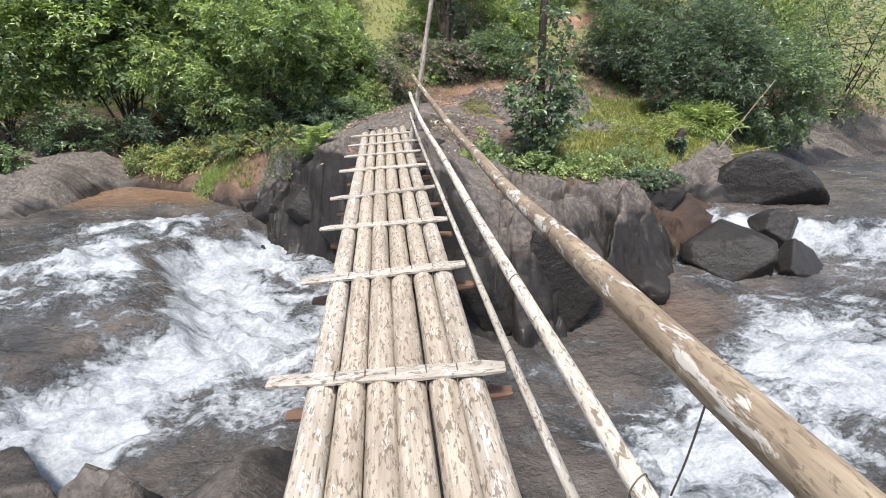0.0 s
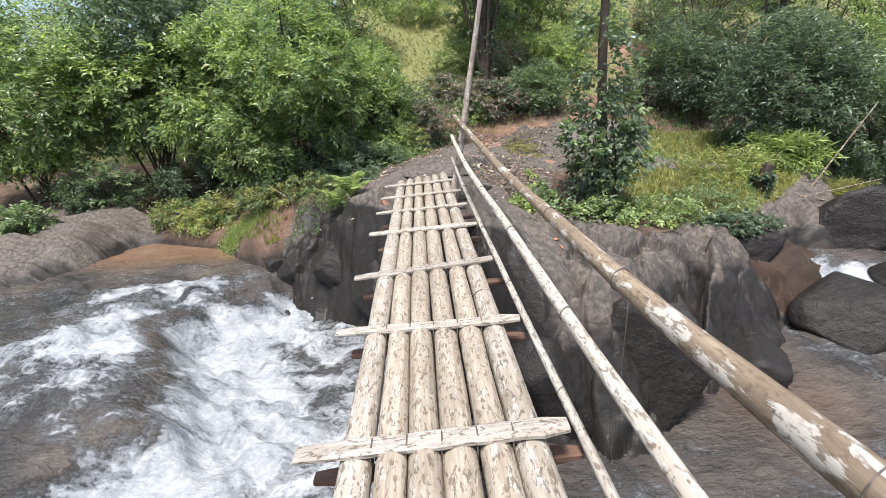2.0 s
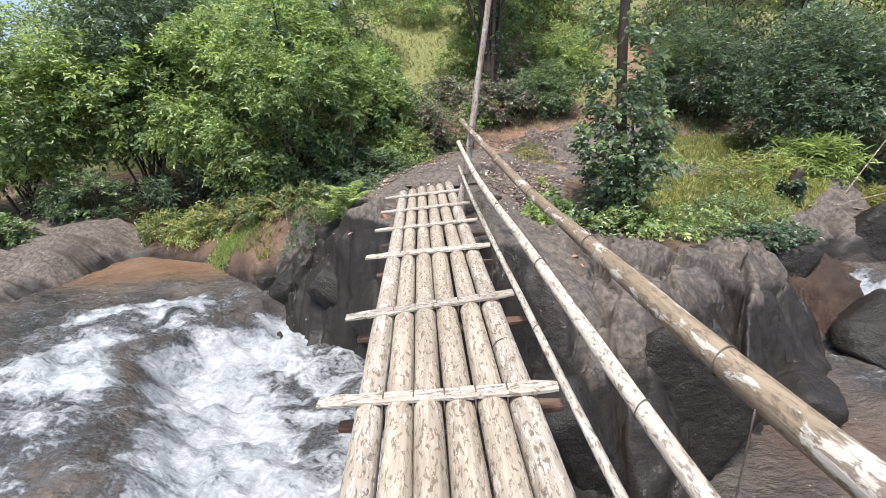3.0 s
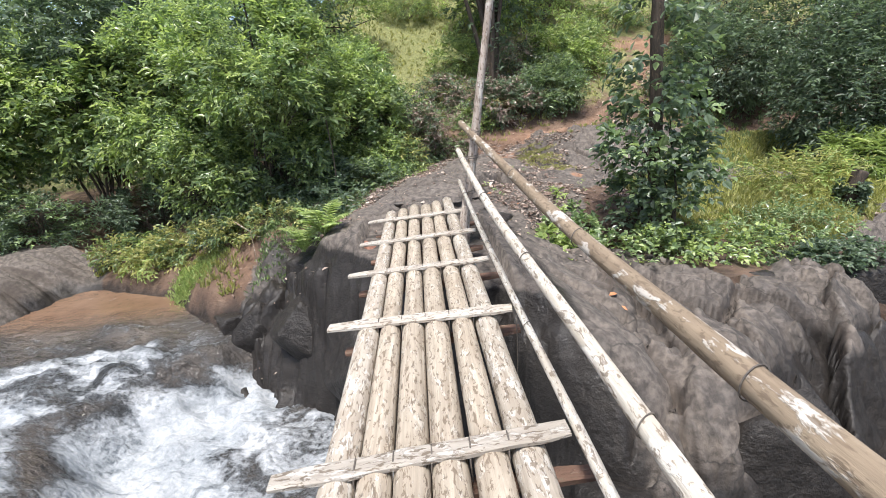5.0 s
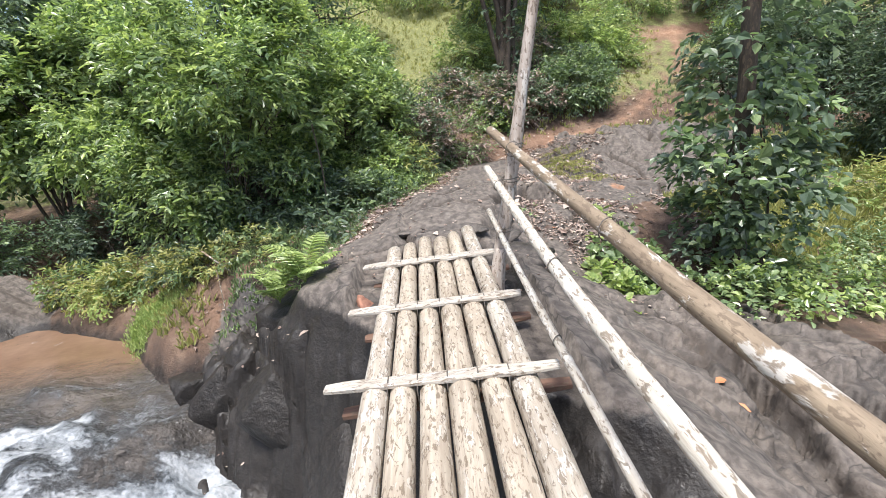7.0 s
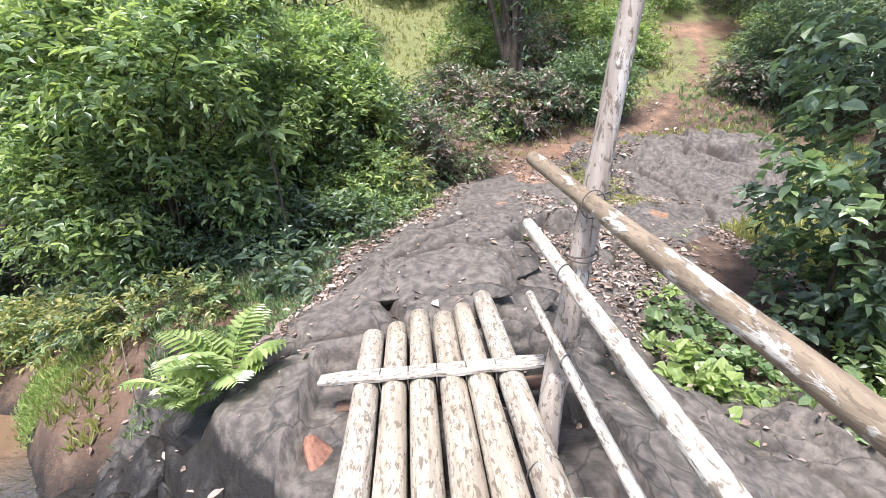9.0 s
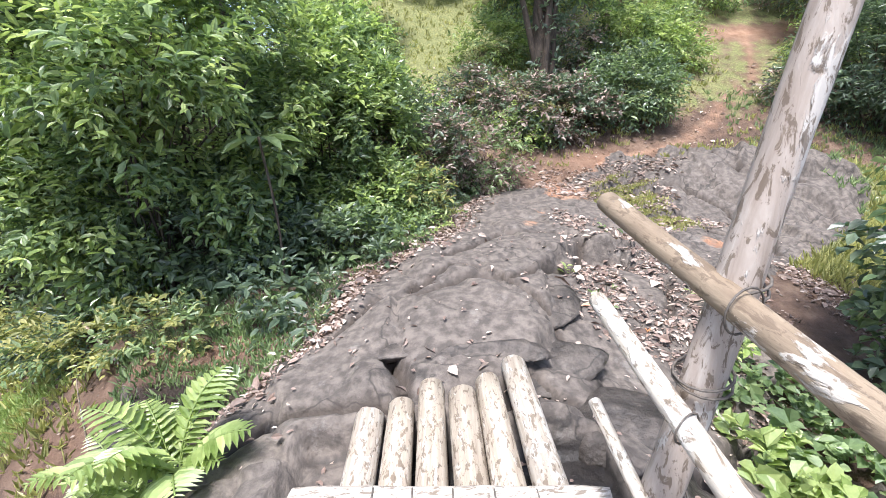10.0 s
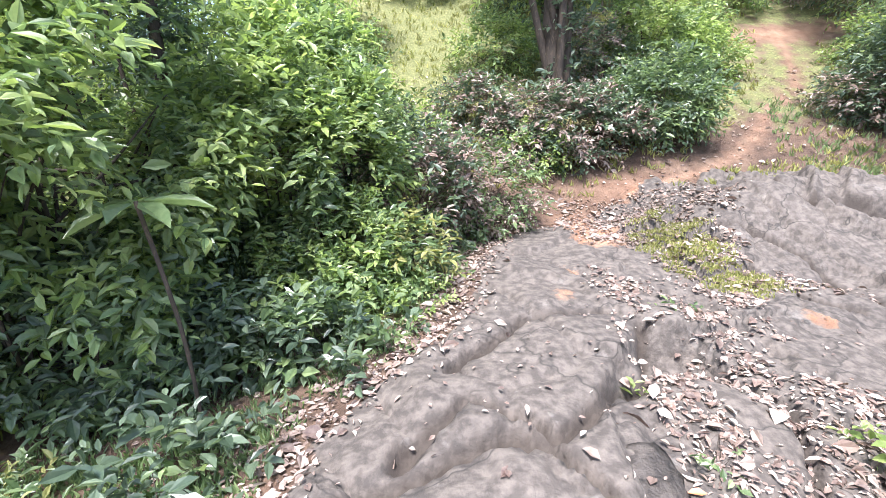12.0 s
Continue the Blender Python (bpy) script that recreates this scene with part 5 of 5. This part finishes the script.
# ferns beside the bridge
def fern(place, count, reach, seed, label, material):
    r = np.random.default_rng(seed)
    root = thing("fern", place, label, "fern", "ferns beside the bridge")
    base, way, up, size = [], [], [], []
    for k in range(count):
        a = 6.28 * k / count + r.uniform(-0.3, 0.3)
        out = np.array([math.cos(a), math.sin(a), 0])
        ln = reach * r.uniform(0.7, 1.15)
        lift = r.uniform(1.0, 2.1)
        spine = [out * ln * 0.75 * t ** 1.25 + np.array([0, 0, ln * lift * (t - 0.5 * t * t)]) for t in np.linspace(0, 1, 15)]
        part("frond_stalk", tube(spine, [0.004] * 15, 4, k), material, root)
        for i in range(2, 15):
            d = spine[i] - spine[i - 1]
            d = d / np.linalg.norm(d)
            side = np.cross(d, [0, 0, 1])
            side /= np.linalg.norm(side)
            sz = ln * 0.30 * math.sin(math.pi * min(1, (i + 1) / 16)) ** 0.7 * r.uniform(0.85, 1.1)
            for s in (-1, 1):
                base.append(spine[i])
                way.append(side * s + d * 0.55 + np.array([0, 0, -0.1]))
                up.append((0, 0, 1))
                size.append(sz)
    size = np.array(size)
    leaf_mesh("fronds", base, way, up, size, size * 0.30, material, root, shape="long")


fern((-1.38, 9.22, max(-0.46, ground_z(-1.38, 9.22) - 0.02)), 14, 0.46, 1, "bright yellow-green fern on the rock beside the bridge", LEAF_BRIGHT)
fern((-1.70, 9.30, max(-0.50, ground_z(-1.70, 9.30) - 0.02)), 11, 0.42, 2, "bright fern clump on the rock above the rapids", LEAF_BRIGHT)


# seedlings at the foot of the shrubs and on the rock
r = np.random.default_rng(31)
for k in range(16):
    y = 10.4 + 4.2 * k / 16
    x = float(slab_left(np.array(y))) - r.uniform(0.25, 0.9)
    shrub("seedling", (x, y), (0.14, 0.14, 0.12), 0.16, "small broad-leaved seedling at the edge of the path", (LEAF, LEAF_DARK, LEAF_DARK)[k % 3], "seedling", "seedlings along the path", 700 + k, 9, 5, 0.11, 0.45, 0.12, 2, 0.2, 0.2, 0.004)
for k, (x, y) in enumerate([(2.35, 11.1), (2.6, 10.7), (2.2, 10.6), (1.95, 12.5), (1.1, 11.5), (1.35, 11.0), (2.9, 11.4)]):
    shrub("seedling", (x, y), (0.12, 0.12, 0.09), 0.12, "small leafy weed growing from a crack in the rock", (LEAF_BRIGHT, LEAF)[k % 2], "seedling", "weeds in the rock", 730 + k, 10 if k < 3 else 5, 5, 0.10 if k < 3 else 0.06, 0.5, 0.12, 2, 0.2, 0.2, 0.003)

# broad-leaved plant in the shrubs
bz = ground_z(-1.6, 11.6)
plant = thing("broad_leaved_plant", (-1.6, 11.6, bz), "tall seedling with a whorl of large pale green leaves", "plant")
pts = bent([(0, 0, 0), (0.05, -0.05, 0.7), (0.02, -0.1, 1.2 - bz)], 6)
part("stem", tube(pts, [0.012] * len(pts), 6, 3), BARK, plant)
ang = np.linspace(0, 6.28, 8)[:-1] + 0.3
tipz = np.tile([0.02, -0.1, 1.2 - bz], (7, 1))
leaf_mesh("leaves", tipz + np.stack([0.03 * np.cos(ang), 0.03 * np.sin(ang), 0 * ang], 1), np.stack([np.cos(ang), np.sin(ang), -0.15 + 0.1 * np.sin(3 * ang)], 1), np.tile([0, 0, 1.0], (7, 1)), 0.30 + 0.05 * np.sin(5 * ang), 0.12, LEAF, plant)


# sticks and canes
def stick(name, line, radius, seed, label, mat=RAILWOOD):
    pts = bent(line, 6)
    ob = part(name, tube(pts, [radius * (1 - 0.45 * i / (len(pts) - 1)) for i in range(len(pts))], 7, seed, 0.1), mat)
    return tagged(ob, label, "stick", "fallen sticks")


stick("fallen_stick", [(-3.6, 11.45, -0.38), (-3.1, 11.1, -0.6), (-2.7, 10.8, -0.75)], 0.018, 1, "pale bare stick lying on the muddy bank")
stick("fallen_stick", [(-2.75, 10.2, -1.2), (-2.8, 10.35, -0.6), (-2.85, 10.45, -0.45)], 0.008, 2, "thin upright dead stick by the bank")
stick("cane", [(8.7, 10.9, -1.35), (9.5, 11.2, -0.5), (10.7, 11.6, 0.8)], 0.02, 3, "pale leaning cane above the boulders")
stick("cane", [(7.7, 10.4, -1.05), (9.0, 10.9, -1.15), (10.9, 11.2, -0.95)], 0.022, 4, "pale cane lying across the boulders")
stick("cane", [(8.4, 10.6, -1.1), (9.6, 10.3, -1.35), (10.4, 9.9, -1.6)], 0.018, 5, "thin cane reaching over the rapids")


# grass and leaf litter
def tufts(name, count, area, mask, height, material, label, seed, blades=7):
    r = np.random.default_rng(seed)
    x, y = r.uniform(area[0], area[1], count * 4), r.uniform(area[2], area[3], count * 4)
    keep = mask(x, y) > r.uniform(0.15, 1, count * 4)
    x, y = x[keep][:count], y[keep][:count]
    base = np.repeat(np.stack([x, y, land(x, y) - 0.01], 1), blades, 0)
    base[:, :2] += r.normal(0, 0.03, (len(base), 2))
    way = r.normal(0, 0.45, base.shape)
    way[:, 2] = 1
    up = r.normal(0, 1, base.shape)
    size = height * r.uniform(0.5, 1.3, len(base))
    ob = leaf_mesh(name, base, way, up, size, 0.012 + size * 0.09, material, shape="long")
    return tagged(ob, label, "grass", kind="stuff")


def bump_mask(cx, cy, rx, ry):
    return lambda x, y: np.exp(-((x - cx) / rx) ** 2 - ((y - cy) / ry) ** 2)


tufts("turf", 1500, (-6, -3.2, 10.4, 12), bump_mask(-4.4, 11.15, 0.65, 0.35), 0.07, LEAF_BRIGHT, "bright green turf beside the muddy pool", 1)
tufts("grass", 2600, (3.8, 9, 9.9, 15), lambda x, y: 0.55 * (1 - rock_mask(x, y)) + 0 * x, 0.14, LEAF_YELLOW, "yellow-green grass on the right bank", 2)
tufts("grass", 1900, (1.9, 3.8, 12.7, 15.2), lambda x, y: np.maximum(bump_mask(2.8, 14.0, 0.4, 0.7)(x, y), bump_mask(3.0, 13.2, 0.35, 0.3)(x, y)), 0.05, LEAF_YELLOW, "dry grass patch between the rocks", 3)
tufts("grass", 3200, (-4, 9, 15.5, 25), lambda x, y: 0.6 - np.exp(-((x - path_x(y)) / 0.6) ** 2), 0.12, LEAF_YELLOW, "grass on the hillside", 4, 6)
tufts("grass", 2200, (-2.8, 1, 10.9, 15), lambda x, y: 0.7 * smooth(0.05, -0.5, x - slab_left(y)), 0.06, LEAF, "short green weeds along the edge of the slab", 5)
tufts("grass", 600, (-7, -3.2, 10.2, 13), lambda x, y: 0.4 * smooth(0.2, 0.7, y - far_shore(x)), 0.13, LEAF_YELLOW, "sparse grass on the left bank", 6)
tufts("grass", 1400, (6, 12, 12, 18), lambda x, y: 0.5 + 0 * x, 0.12, LEAF, "short grass below the right bushes", 7)


tufts("grass", 700, (-2.9, -1.0, 10.0, 11.4), lambda x, y: 0.5 * smooth(0.0, -0.3, x - slab_left(y)), 0.07, LEAF, "short weeds on the damp red soil beside the slab", 8)


def litter(count, area, mask, seed, label, size=0.047):
    r = np.random.default_rng(seed)
    x, y = r.uniform(area[0], area[1], count * 5), r.uniform(area[2], area[3], count * 5)
    keep = mask(x, y) > r.uniform(0.1, 1, count * 5)
    x, y = x[keep][:count], y[keep][:count]
    base = np.stack([x, y, land(x, y) + 0.012 + r.uniform(0, 0.012, len(x))], 1)
    way = r.normal(0, 1, base.shape)
    way[:, 2] *= 0.12
    up = r.normal(0, 0.5, base.shape) + np.array([0, 0, 1])
    s = size * (0.35 + r.gamma(2.0, 0.33, len(base)))
    return tagged(leaf_mesh("leaf_litter", base, way, up, s, s * r.uniform(0.3, 0.7, len(base)), LEAF_DRY), label, "leaf litter", kind="stuff")


edge_band = lambda x, y: np.exp(-((x - slab_left(y) + 0.15) / 0.3) ** 2)
litter(4200, (-1.6, 1.8, 9.6, 15.5), edge_band, 1, "fallen brown leaves along the edge of the slab")
litter(9000, (0.7, 6.0, 9.6, 15.5), lambda x, y: smooth(0.02, 0.2, fbm(x * 1.6, y * 1.6, 33) + 0.10) * smooth(0.8, 1.4, x - 0.12 * (y - 10)) * smooth(4.6, 3.4, x), 2, "fallen leaves lying on the rock slab")
litter(4200, (-3, 9, 14.5, 19), lambda x, y: 0.6 * (1 - rock_mask(x, y)), 3, "fallen leaves under the hillside shrubs")
litter(900, (-4, 4, 8.6, 12.5), lambda x, y: 0.3 + 0 * x, 4, "scattered fallen leaves on the banks")

# bright fallen leaves lying singly on the rock below the handrail
ORANGE_LEAF = make_leaf("leaf_orange", (0.40, 0.14, 0.05), (0.50, 0.19, 0.07), (0.58, 0.27, 0.13), 0.55, 0.1)
for k, (x, y, size, turn) in enumerate([(1.93, 7.72, 0.13, 0.4), (2.02, 7.45, 0.15, 2.2), (1.55, 10.6, 0.10, 1.1), (1.15, 10.75, 0.09, 2.9)]):
    leaf = leaf_mesh("fallen_leaf", [(x, y, ground_z(x, y) + 0.03)], [(math.cos(turn), math.sin(turn), 0.05)], [(0.1, -0.1, 1)], size, size * 0.5, ORANGE_LEAF)
    tagged(leaf, "large orange-brown fallen leaf lying on the rock", "leaf", "orange fallen leaves")
